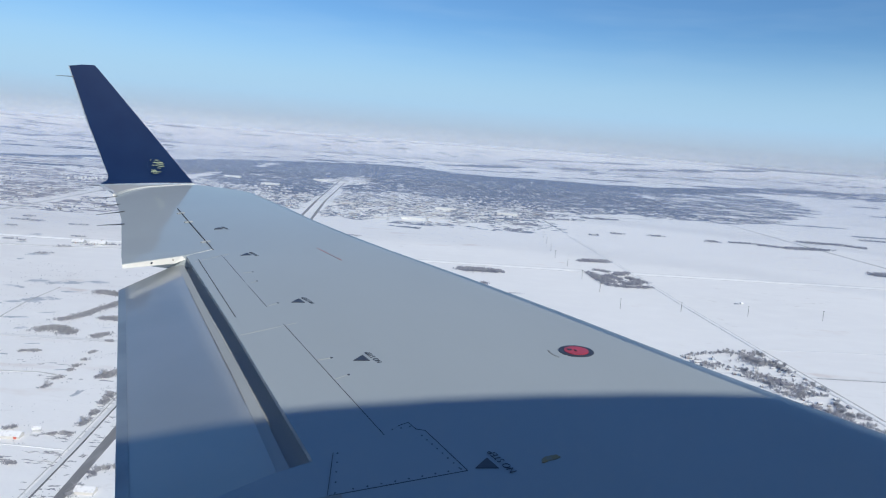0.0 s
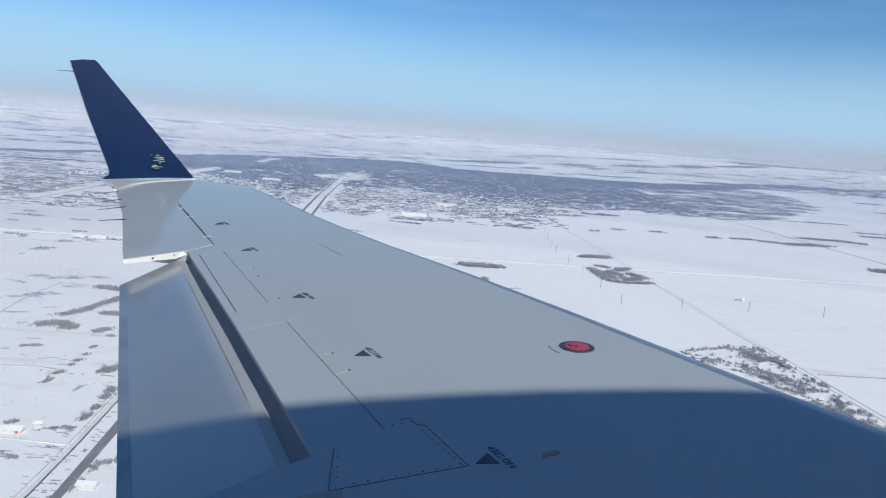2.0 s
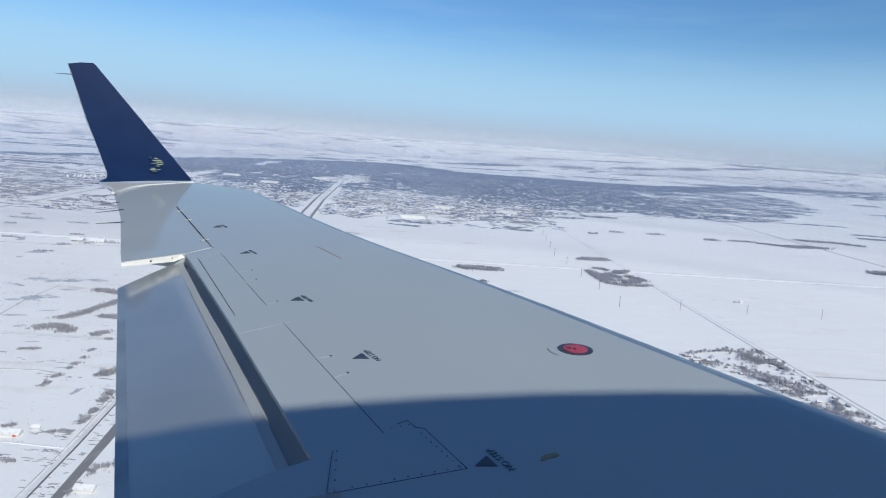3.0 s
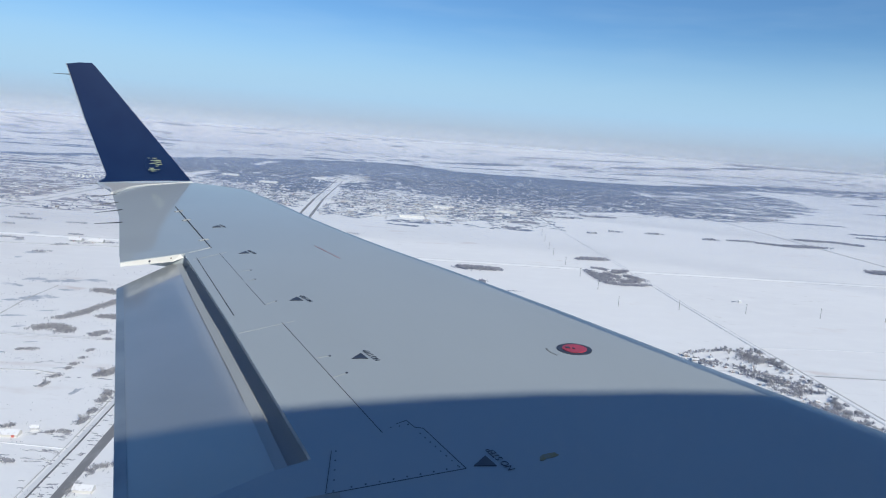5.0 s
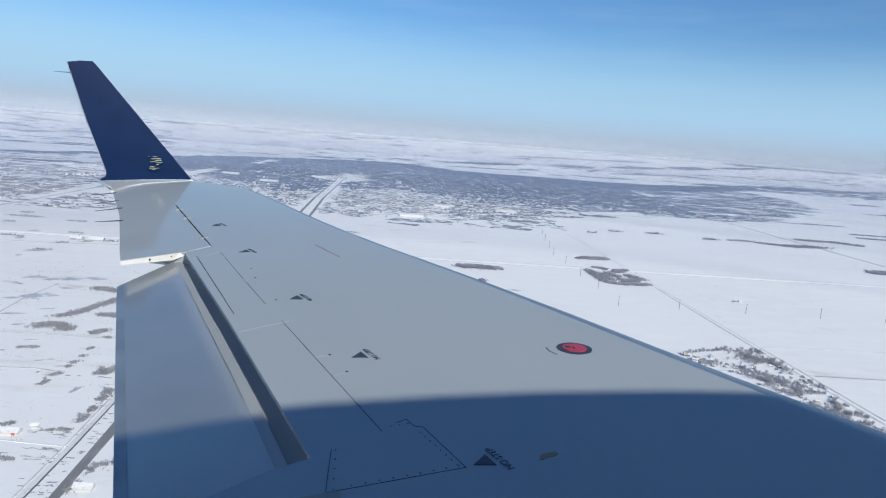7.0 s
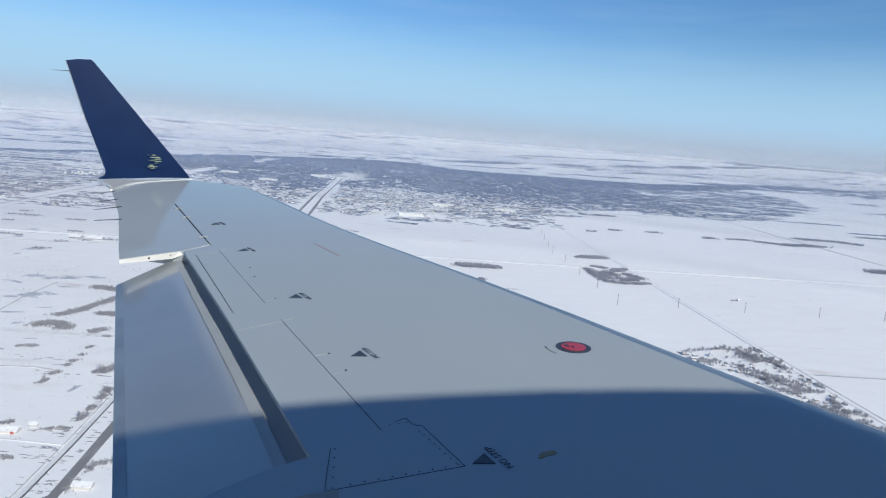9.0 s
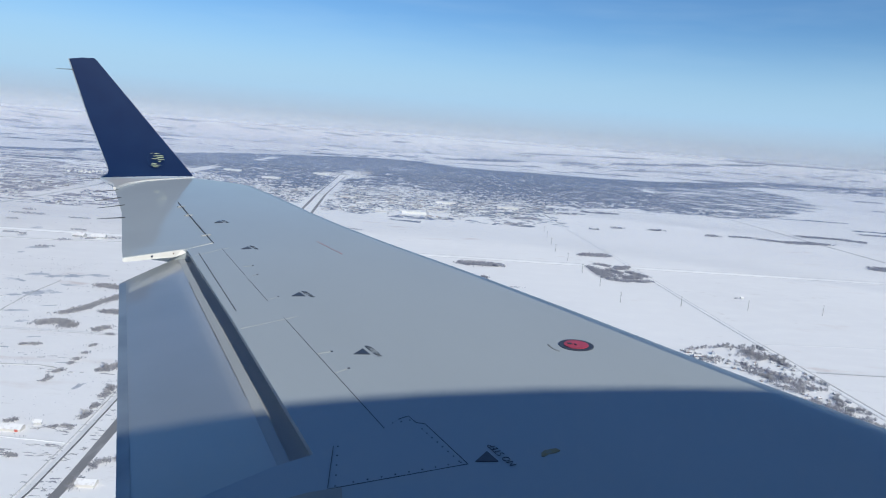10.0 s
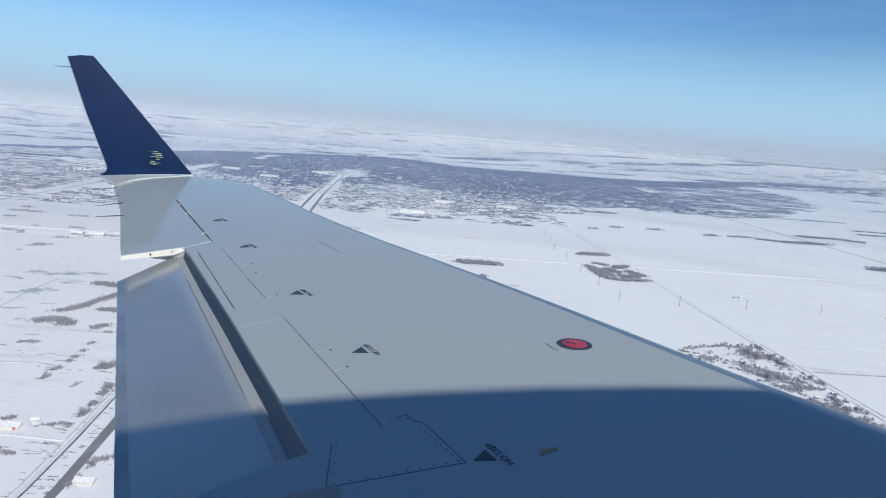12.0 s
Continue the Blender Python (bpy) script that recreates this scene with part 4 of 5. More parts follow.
# sloughs and field edges west of the highway
SLOUGHS = ((((-252, 452), (-246, 462), (-242, 478), (-238, 498), (-236, 507)), 3.0), (((-252, 428), (-246, 436), (-238, 433), (-231, 426)), 4.5), (((-266, 533), (-256, 531), (-247, 530)), 4.5),
                 (((-229, 463), (-222, 465), (-216, 462)), 3.2), (((-214, 422), (-209, 431)), 2.8), (((-203.4, 416.2), (-199.5, 417.4)), 2.0), (((-239, 388), (-229, 390.5)), 2.2))
ROADSIDE = ((((-196.5, 336.3), (-195.5, 342.2)), 1.7),
                 (((-197.5, 348.9), (-195.6, 353.9)), 1.8), (((-197.5, 362.6), (-196.5, 364.6)), 1.3), (((-197.5, 369.5), (-196.6, 372.5)), 1.5), (((-198.5, 380.2), (-197.5, 382.2)), 1.3), (((-201.4, 392.8), (-200.5, 396.8)), 1.5),
                 (((-177.3, 356.6), (-174.4, 360.7), (-171.6, 367.7)), 2.8), (((-158.9, 322), (-159.9, 329.8), (-160.9, 336.7)), 2.4), (((-157.9, 308.3), (-157, 314.2)), 2.0), (((-156.9, 297.5), (-156, 304.4)), 2.0), (((-184.9, 288.7), (-182, 291.7)), 1.8))
for pts, rad in SLOUGHS + ROADSIDE:
    thicket(pts, rad * (1.25 if rad > 2.5 else 0.95), tall=(0.7, 2.2) if rad > 2.5 else (0.6, 1.7), dense=15.0, fine=0.36)
for pts, rad in ((((-165.6, 286.4), (-160.8, 288.5), (-155.9, 288.7)), 1.4), (((-167.5, 259.8), (-162.6, 259)), 1.8), (((-129.7, 253.1), (-130.7, 260), (-123.9, 263.1), (-117, 264.3)), 1.6), (((-130.6, 238.3), (-129.7, 246.2)), 1.8)):
    thicket(pts, rad, dense=10.0, fine=0.4)
# the farmstead at the crossroads and the woodlots round it
for pts, rad in ((((162, 780), (164, 750), (168, 722)), 4.5), (((168, 716), (186, 710), (214, 717)), 3.4), (((172, 797), (184, 790)), 4.0), (((192, 784), (210, 793)), 4.5), (((200, 764), (214, 742)), 4.5), (((178, 768), (190, 748)), 5.0), (((186, 735), (205, 730)), 5.0), (((170, 760), (176, 730)), 6.0), (((190, 775), (200, 785)), 5.0), (((188, 722), (208, 742)), 4.0)):
    thicket(pts, rad, "grey bare trees round a farmstead", (1.0, 3.6), 5.5, 0.42, TWIGS)
for pts, rad in ((((166, 856), (182, 860), (198, 862)), 5.0), (((19, 741), (36, 743), (56, 747)), 7.0), (((50, 744), (56, 739)), 2.5), (((38, 671), (40, 673)), 2.0), (((566, 918), (600, 924), (660, 928)), 11.0)):
    thicket(pts, rad * 1.25, "low grey woodlot in a snowy field", (1.4, 4.2), 6.5, 0.42, TWIGS)
# a lone tree and scattered brush beyond the leading edge
thicket(((39.2, 668), (39.8, 671)), 1.6, "lone bare tree in a snowy field", (2.0, 4.5), 3.0, 0.3, TWIGS)
for pts, rad in ((((62, 643), (75, 644)), 1.2), (((-128, 930), (-113, 922)), 4.0), (((281, 669), (285, 670)), 1.5)):
    thicket(pts, rad, "low dark brush in a snowy field", (0.5, 1.6), 4.0, 0.36, TWIGS)
# clumps along the railway and the far country road
for pts, rad in ((((422, 1142), (441, 1150)), 6), (((462, 1156), (505, 1159)), 5), (((511, 1149), (552, 1130), (622, 1150)), 9), (((552, 1142), (600, 1150)), 7), (((613, 1232), (678, 1238), (718, 1213)), 9), (((780, 1340), (900, 1345)), 6), (((330, 1165), (365, 1167)), 3.5),
                 (((226.8, 1117), (239.4, 1119)), 3), (((268, 1155), (284, 1157)), 3.5), (((262, 1372), (330, 1380)), 7), (((104, 1180), (150, 1200)), 8), (((90, 1100), (118, 1104)), 5), (((200, 1310), (236, 1312)), 4)):
    thicket(pts, rad * 1.15, "dark clump of bare farm trees in the snow", (1.2, 4.0), 1.6, 0.5, TWIGS)
for pts, rad in ((((-410.9, 764), (-392.6, 765)), 3), (((-390.6, 701), (-378.6, 706)), 3), (((-372.2, 717), (-364.8, 720)), 3), (((-353.8, 730), (-344.5, 733)), 3), (((-458.1, 722), (-449, 724)), 3), (((-443.6, 717), (-434.5, 720)), 3), (((-533.8, 879), (-521.3, 884)), 4), (((-507.7, 804), (-497, 807)), 3), (((-390, 661), (-376, 664)), 3),
                 (((-530, 850), (-490, 850)), 4), (((-456, 842), (-433, 843)), 3)):
    thicket(pts, rad, "dark clump of bare farm trees in the snow", (1.0, 2.8), 2.4, 0.42, TWIGS)
for x, y in ((-176.4, 359.6), (-173.5, 363.7), (-159.9, 326.9), (-160.9, 332.7), (-157.9, 311.2), (-156.9, 300.5), (-195.5, 339.2), (-196.5, 351.9), (-127.7, 260.1), (-129.7, 244.2), (-122.9, 263.2)):
    plant(x, y)


def ice_patch(x, y, long, wide, turn):
    """A thin wind-swept patch of ice or frozen slough with a ragged rim."""
    ring = []
    ice_patch.laid += 1
    n = 64
    for k in range(n):
        a = 2 * math.pi * k / n
        r = 1 + 0.55 * noise.noise(Vector((math.cos(a) * 1.6 + x, math.sin(a) * 1.6 + y, 2))) + 0.7 * noise.noise(Vector((math.cos(a) * 6 + x, math.sin(a) * 6 + y, 5)))
        u, v = long / 2 * r * math.cos(a), wide / 2 * max(r, 0.15) * math.sin(a)
        ring.append(g(x + u * math.cos(turn) - v * math.sin(turn), y + u * math.sin(turn) + v * math.cos(turn), 0.05 + ice_patch.laid * 0.005))
    verts = ring + [p - Vector((0, 0, 0.5)) for p in ring]
    faces = [tuple(range(n))] + [(k, k + n, (k + 1) % n + n, (k + 1) % n) for k in range(n)]
    tagged(new("ice_patch", mesh_of("ice_patch", verts, faces, ICE)), "grey wind-swept patch of slough ice", "ice", kind="structure")


ice_patch.laid = 0
for x, y, long, wide, turn in ((-325.5, 556.1, 16, 10, 0.35), (-310.6, 552.2, 11, 8, 0.5), (-299.3, 556.8, 16, 11, 0.2), (-282.5, 564.7, 17, 9, 0.1), (-330.1, 532.6, 18, 5, -0.3), (-295.5, 498, 14, 14, 0.2), (-290.8, 506, 9, 6, 0.4),
                               (-305.7, 489.6, 10, 6, 0.3)) + ((-283.3, 503.5, 7, 5, 0.4), (-286.1, 527.6, 9, 5, 0.2), (-281.3, 452.2, 14, 3.5, 0.2), (-269.1, 468.4, 12, 2.2, 0.5), (-264.2, 430.8, 7, 4, 0.3), (-177.3, 334.1, 3, 9, -0.1),
                               (-386.7, 632.7, 5, 7, 0.2), (-385.9, 657.7, 19, 10, 0.2), (-446.4, 761, 10, 10, 0.1), (-459, 728, 8, 11, 0.2), (-434.5, 713, 8, 9, 0.3), (-317.9, 482.2, 18, 2.5, 0.1), (-247, 359.6, 26, 1.6, -0.1)):
    ice_patch(x, y, long, wide, turn)
for _ in range(22):
    ice_patch(rnd.uniform(-420, -130), rnd.uniform(230, 640), rnd.uniform(4, 10), rnd.uniform(0.8, 2.0), rnd.uniform(-0.1, 0.4))


def weeds():
    """Dead weeds sticking out of the snow, thicker along the field edges."""
    spots = []
    while len(spots) < 3600:
        x, y = rnd.uniform(-420, -110), rnd.uniform(200, 620)
        if noise.noise(Vector((x / 30, y / 12, 9))) + 0.5 * noise.noise(Vector((x / 6, y / 4, 1))) > 0.16:
            spots.append(g(x, y))
    ob = new("weeds", clump_mesh("weeds", spots, SHRUB, (0.3, 1.0), 3, 0.6))
    tagged(ob, "dead weeds poking through the snow of the fields", "weeds", kind="stuff")


weeds()


def verge_litter():
    """Short drift marks and weeds across the strip between the rail line and the highway, and along the farm tracks."""
    rows = []
    for _ in range(150):
        t = rnd.random()
        rows.append((-132 - 26 * t + rnd.uniform(-13, 6), 205 + 170 * t, rnd.uniform(0.8, 3.2), rnd.uniform(0.25, 0.7), rnd.uniform(0.08, 0.3)))
    for x0, x1, y in ((-176, -150, 286), (-190, -150, 270), (-172, -140, 262), (-230, -190, 372), (-212, -150, 352)):
        for _ in range(12):
            rows.append((rnd.uniform(x0, x1), y + rnd.gauss(0, 1.2), rnd.uniform(1.0, 6.0), rnd.uniform(0.3, 0.9), rnd.uniform(0.1, 0.45)))
    ob = new("verge_weeds", hedge_mesh("verge_weeds", rows, SHRUB))
    tagged(ob, "short dark drift marks and weeds beside the rail line", "weeds", kind="stuff")


verge_litter()


def build_village():
    kinds = [build_house("village_house", w, d, e, r, True, label) for w, d, e, r, label in (
        (7.5, 5.5, 2.3, 3.7, "small sided village house with a snowy gabled roof"), (9.5, 5, 2.3, 3.5, "long low village house with a snowy roof"),
        (6.5, 5.5, 2.3, 3.8, "small village cottage with a snowy roof"), (4.5, 4, 2.1, 3.0, "little garden shed beside the village houses"))]
    homes = ((173.1, 475), (176.2, 466), (178.3, 461), (190.8, 476), (196, 460.9), (199.1, 454.9), (198.1, 443.7), (211.7, 456.6), (208.6, 437), (227.4, 465.6), (232.6, 463.8), (223.2, 442.8), (224.3, 432.7), (226.4, 422.5), (232.7, 427.9), (221.2, 402.8),
             (226.5, 401), (233.8, 394.2))
    homes += ((184.6, 455.2), (202.3, 424.5), (234.7, 451.6), (233.6, 479.2), (214.8, 446.5), (219, 451.8), (216, 397.5), (225.4, 389.7), (170, 478.9), (180.4, 471.3), (174.2, 460.8), (186.6, 467.6), (192.9, 455.7), (204.4, 456.2), (193.9, 446.5),
             (214.8, 462.9), (230.5, 472.9), (228.4, 458.5), (217, 431.3), (220.1, 426.3), (229.6, 421.6), (219.1, 405.8), (230.7, 398.1), (238.1, 388.2), (228.4, 451.3), (208.5, 466.7))
    homes += ((238, 462), (234, 470), (240, 446), (236, 434), (241, 410), (242, 398), (230, 414), (184, 778), (194, 762), (176, 742), (200, 748), (190, 770), (206, 728), (180, 728))
    for n, (x, y) in enumerate(homes):
        m = Matrix.Translation(g(x, y)) @ Matrix.Rotation(rnd.choice((0, 0, math.pi / 2)) + rnd.uniform(-0.1, 0.1), 4, "Z") @ Matrix.Scale(rnd.uniform(0.52, 0.74), 4)
        if n < 4:
            kinds[n].matrix_basis = m
            tagged(kinds[n], group="village houses")
        else:
            copy_thing(kinds[n % 4], m)
    # garden trees in rows and clumps
    for row, count, loose in ((((173, 480), (188.6, 489), (205, 495), (216, 495.5), (229, 498), (236, 494)), 34, 1.2), (((212.7, 475), (218, 481.5), (227, 488)), 22, 4.0), (((218, 470), (226, 474)), 12, 3.0), (((230, 482), (238, 470)), 10, 2.5),
                              (((199, 444), (208.6, 436), (212, 421.8)), 30, 3.0), (((208, 420), (215, 410.7), (222, 410)), 18, 2.6), (((222, 414), (239, 417)), 12, 1.4), (((234, 403), (237, 396), (229, 386.7)), 14, 2.0),
                              (((228.6, 385.7), (246, 379)), 16, 1.8), (((227, 474.8), (232, 466.8), (237, 455)), 12, 2.0), (((174, 466.9), (182.5, 459.2), (192.9, 467.9)), 14, 4.0), (((201, 460), (203, 451), (209.6, 448)), 10, 2.5), (((218, 438.5), (228.5, 430.8), (232, 424.7)), 10, 3.5), (((236, 440), (243, 425)), 8, 1.5), (((236, 372), (250, 350)), 16, 3.0)):
        for k in range(count):
            u = (k + rnd.random()) / count * (len(row) - 1)
            (ax, ay), (bx, by) = row[int(u)], row[int(u) + 1]
            u -= int(u)
            plant(ax + (bx - ax) * u + rnd.gauss(0, loose), ay + (by - ay) * u + rnd.gauss(0, loose))
        if count > 7:
            thicket(row, 0.8 + loose * 0.75, "soft grey bank of bare garden bushes between village houses", (0.7, 2.3), 4.2, 0.30, GREY_TWIGS)
    # the thick grey masses of trees in the middle of the village
    for row, wide in ((((213, 447), (218, 437), (222, 424), (222, 414)), 4.2), (((219, 492), (220, 480), (222, 470)), 4.2), (((219, 397), (226, 386), (233, 370)), 3.0)):
        thicket(row, wide, "soft grey mass of bare trees between village houses", (0.9, 3.2), 5.0, 0.27, GREY_TWIGS)
    # farm buildings near the highway
    for x, y, w, d, turn, label in ((-178.1, 282.1, 10, 5, 0.05, "low white farm building in the snow"), (-125.8, 242.4, 8, 4.5, 0.02, "long pale barn with a snowy roof"),
                                    (-171.4, 289.1, 3.8, 2.6, 0.3, "small farm shed among bushes"), (-383.3, 728, 14, 9, 0.0, "white farm building beside the country road"),
                                    (-363, 728, 18, 10, 0.1, "white farm building beside the country road"), (288.5, 671, 3, 2.2, 0.2, "tiny pale shed alone in a snowy field")):
        tall = 1.6 if y < 300 or x > 0 else 2.3
        barn = build_house("farm_building", w, d, tall, tall + 0.26 * d, w > 12, label, CREAM if y < 285 else METAL_WALL, SNOW_ROOF)
        if w == 10:
            bm = bmesh.new()
            box(bm, 2.2, -d / 2 - 0.08, 0.0, 3.8, -d / 2 + 0.02, 1.4)
            part("barn_door", bm, RED_DOOR, barn, "faded red barn door")
        barn.matrix_basis = Matrix.Translation(g(x, y)) @ Matrix.Rotation(turn, 4, "Z")


build_village()


def build_poles():
    pole = tagged(new("utility_pole"), "tall weathered wooden utility pole in a snowy field", "utility pole", "utility poles")
    bm = bmesh.new()
    tube(bm, (0, 0, -0.3), (0, 0, 11.0), 0.24, 0.16, 8)
    part("shaft", bm, WOOD, pole)
    bm = bmesh.new()
    box(bm, -0.08, -1.3, 10.2, 0.08, 1.3, 10.45)
    part("crossarm", bm, WOOD, pole)
    for y in (-1.15, 0.0, 1.15):
        bm = bmesh.new()
        tube(bm, (0, y, 10.45 if y else 11.0), (0, y, 10.75 if y else 11.3), 0.06, 0.04, 6)
        part("insulator", bm, GLASS, pole)
    spots = [(158, 614), (213, 617.5), (274, 621), (343, 625), (404, 629), (465, 633), (526, 637), (590, 641), (153, 679), (147, 743), (142, 810), (136, 869), (138, 923), (141, 989), (144, 1046)]
    for n, (x, y) in enumerate(spots):
        m = Matrix.Translation(g(x, y)) @ pose(0, 0, 0, rnd.uniform(-1, 1), rnd.uniform(-1, 1), 0 if n < 8 else 90)
        if n == 0:
            pole.matrix_basis = m
        else:
            copy_thing(pole, m)


build_poles()

# ---------------------------------------------------------------- the aeroplane
plane = tagged(new("airliner"), "regional jet with a pale grey swept wing and navy winglet", "airliner")
plane.matrix_world = AIR

LEAD = [(-0.5, 2.95), (0.5, 2.50), (1.9, 1.916), (2.43, 1.705), (2.86, 1.545), (3.5, 1.31), (4.17, 1.045), (5.09, 0.65), (6.03, 0.281), (6.77, 0.022), (7.69, -0.26), (8.69, -0.60), (9.16, -0.767), (9.53, -1.009), (9.75, -1.25), (9.96, -1.528)]
TRAIL = [(-0.5, -0.90), (1.70, -0.36), (1.80, -0.253), (1.915, -0.106), (1.98, 0.012), (2.516, -0.130), (3.362, -0.356), (5.059, -0.829), (5.07, -1.255), (5.54, -1.367), (6.99, -1.713), (7.80, -1.938), (8.98, -2.268), (9.66, -2.55), (9.96, -2.60)]

BLUNT = [(1.9, 0.109), (2.86, 0.069), (4.17, 0.029), (5.5, -0.007), (7.0, -0.019), (9.3, -0.023)]    # shifts of the leading edge that hold the rounder nose's outline in the camera's view


def wing_section(y, lead, trail):
    """Upper skin from the trailing edge forward, round the nose and back below."""
    chord = lead - trail
    pts = []
    thick = min(0.12 * chord, 0.34) if y < 5.06 else 0.085 * chord
    droop = min(max((y - 5.1) / 0.8, 0.0), 1.0)
    for s, z in ((0.0, -0.024), (0.2, -0.011), (0.4, -0.003), (0.6, 0.0)):
        pts.append((trail + s * chord, y, z * droop))
    blunt = float(np.interp(y, (2.0, 5.0, 7.0), (1.0, 0.45, 0.3)))
    for d, z in ((0.42, 0.0), (0.28, -0.004), (0.21, -0.0098), (0.18, -0.013), (0.12, -0.024), (0.08, -0.035), (0.05, -0.048), (0.02, -0.068), (0.0, -0.10)):
        pts.append((lead - d * blunt, y, z * blunt))
    for s in (0.995, 0.97, 0.9, 0.7, 0.4, 0.1):
        low = -0.045 - thick * math.sin(math.pi * min(1, (1 - s) * 1.25 + 0.02)) ** 0.8 * 0.9
        pts.append((trail + s * chord, y, min(low, -0.03 - 0.10 * blunt)))
    pts.append((trail, y, -0.018 - 0.024 * droop))
    return pts


def build_wing():
    stations = sorted(set([y for y, _ in LEAD] + [y for y, _ in TRAIL] + [0.0, 1.0, 4.6, 5.068, 5.1, 5.3, 5.9, 6.4, 7.3, 8.3]))
    rows = [wing_section(y, (lerp_table(LEAD, y * 0.976) / 0.976 + 0.034 if y < 9.3 else lerp_table(LEAD, y) + 0.03) + lerp_table(BLUNT, y), lerp_table(TRAIL, y)) for y in stations]
    n = len(rows[0])
    skin, nose, lip = bmesh.new(), bmesh.new(), bmesh.new()
    for bm, span in ((skin, [k for k in range(n) if not 6 <= k <= 14]), (nose, [9, 10, 11, 12, 13, 14]), (lip, [6, 7, 8])):
        grid = [[bm.verts.new(p) for p in row] for row in rows]
        for a, b in zip(grid, grid[1:]):
            for k in span:
                bm.faces.new((a[k], a[(k + 1) % n], b[(k + 1) % n], b[k]))
        if bm is skin:
            bm.faces.new(grid[0])
            bm.faces.new(grid[-1][::-1])
        loose = [v for v in bm.verts if not v.link_faces]
        bmesh.ops.delete(bm, geom=loose, context="VERTS")
    part("wing_skin", skin, WING, plane, "satin pale grey painted wing skin", smooth=True)
    part("leading_edge", nose, LEADING, plane, "bare metal leading edge", smooth=True)
    # three nose faces in a darker blue than the skin
    part("nose_seam", lip, LIP, plane, "dark band behind the leading edge", smooth=True)
    # white rib between the aileron and the flap
    bm = bmesh.new()
    slab(bm, [(-1.186, 4.800), (-0.832, 5.085), (-0.69, 5.32), (-1.255, 5.075)], -0.012, 0.003)
    part("aileron_end", bm, WING, plane)
    bm = bmesh.new()
    v = [bm.verts.new(p) for p in ((-1.186, 4.797, -0.002), (-0.86, 5.058, 0.001), (-0.832, 5.08, 0.001), (-0.69, 5.312, 0.001), (-1.184, 4.79, -0.026), (-0.90, 5.02, -0.043), (-0.835, 5.06, -0.022), (-0.685, 5.30, -0.003))]
    for f in ((0, 1, 5, 4), (1, 2, 6, 5), (2, 3, 7, 6)):
        bm.faces.new([v[i] for i in f])
    part("rib", bm, WHITE, plane, "white end rib beside the aileron")


def build_flap():
    """The lowered flap behind the slot."""
    def top(x, y):
        return -0.06 + 0.1405 * (x + 0.27 * (y - 1.98))
    bm = bmesh.new()
    front = [(5.107, -0.857), (3.82, -0.516), (3.355, -0.387), (3.058, -0.310), (2.74, -0.222), (2.425, -0.141), (2.228, -0.094), (2.085, -0.056), (1.2, 0.15), (0.2, 0.40), (-0.4, 0.56)]
    back = [(5.211, -0.951), (4.611, -1.166), (3.277, -0.85), (2.077, -0.565), (0.2, -0.12), (-0.4, 0.03)]
    rows = []
    for y in [5.107, 4.86, 4.611, 4.1, 3.6, 3.158, 2.8, 2.545, 2.3, 2.077, 1.2, 0.2, -0.4]:
        xf = lerp_table(front[::-1], y)
        xb = lerp_table(back[::-1], y) if y <= 4.611 else -1.166 + (y - 4.611) / 0.5 * 0.26
        c = xf - xb
        row = []
        for s in (0.0, 0.015, 0.2, 0.45, 0.7, 0.86, 0.94, 0.985, 1.0):
            drop = 0.016 * max(0.0, (s - 0.96) / 0.04) ** 2
            x = xb + s * c
            row.append((x, y, top(x, y) - drop))
        for s in (0.97, 0.6, 0.02):
            x = xb + s * c
            row.append((x, y, top(x, y) - 0.035 - 0.10 * s))
        rows.append([bm.verts.new(p) for p in row])
    n = len(rows[0])
    for a, b in zip(rows, rows[1:]):
        for k in range(n):
            bm.faces.new((a[k], a[(k + 1) % n], b[(k + 1) % n], b[k])).material_index = 1 if k in (7, 8) else 0
    bm.faces.new(rows[0])
    bm.faces.new(rows[-1][::-1])
    flap = part("flap", bm, FLAP, plane, "lowered pale grey wing flap", smooth=True)
    flap.data.materials.append(COVE)
    bm = bmesh.new()
    edge = []
    for y in (5.08, 4.6, 4.102, 3.6, 3.158, 2.8, 2.545, 2.3, 2.115, 1.7):
        x = lerp_table(front[::-1], y) - 0.006
        w = 0.040
        edge.append([bm.verts.new((x, y, top(x, y) + 0.001)), bm.verts.new((x - w, y, top(x - w, y) + 0.0012)), bm.verts.new((x - w, y, top(x - w, y) - 0.006)), bm.verts.new((x, y, top(x, y) - 0.002))])
    for p, q in zip(edge, edge[1:]):
        for k in range(4):
            bm.faces.new((p[k], p[(k + 1) % 4], q[(k + 1) % 4], q[k]))
    part("flap_nose", bm, NOSE, flap, "paler strip along the flap's nose")
    bm = bmesh.new()
    for p, q in zip((4.4, 4.102, 3.6, 3.158, 2.8), (4.102, 3.6, 3.158, 2.8, 2.6)):
        ring = []
        for y in (p, q):
            x = lerp_table(front[::-1], y) - 0.047
            ring += [bm.verts.new((x - 0.0015, y, top(x, y) + 0.0035)), bm.verts.new((x + 0.0015, y, top(x, y) + 0.0035))]
        bm.faces.new((ring[0], ring[1], ring[3], ring[2]))
    part("flap_seam", bm, SEAM, flap, "brownish dirty seam")
    bm = bmesh.new()
    edge = []
    for y in (4.60, 4.1, 3.6, 3.158, 2.8, 2.3, 2.077, 1.2):
        x = lerp_table(back[::-1], y)
        edge.append([bm.verts.new((x - 0.003, y, top(x, y) + 0.0005)), bm.verts.new((x + 0.038, y, top(x + 0.038, y) + 0.003)), bm.verts.new((x + 0.038, y, top(x + 0.038, y) - 0.01)), bm.verts.new((x - 0.003, y, top(x, y) - 0.012))])
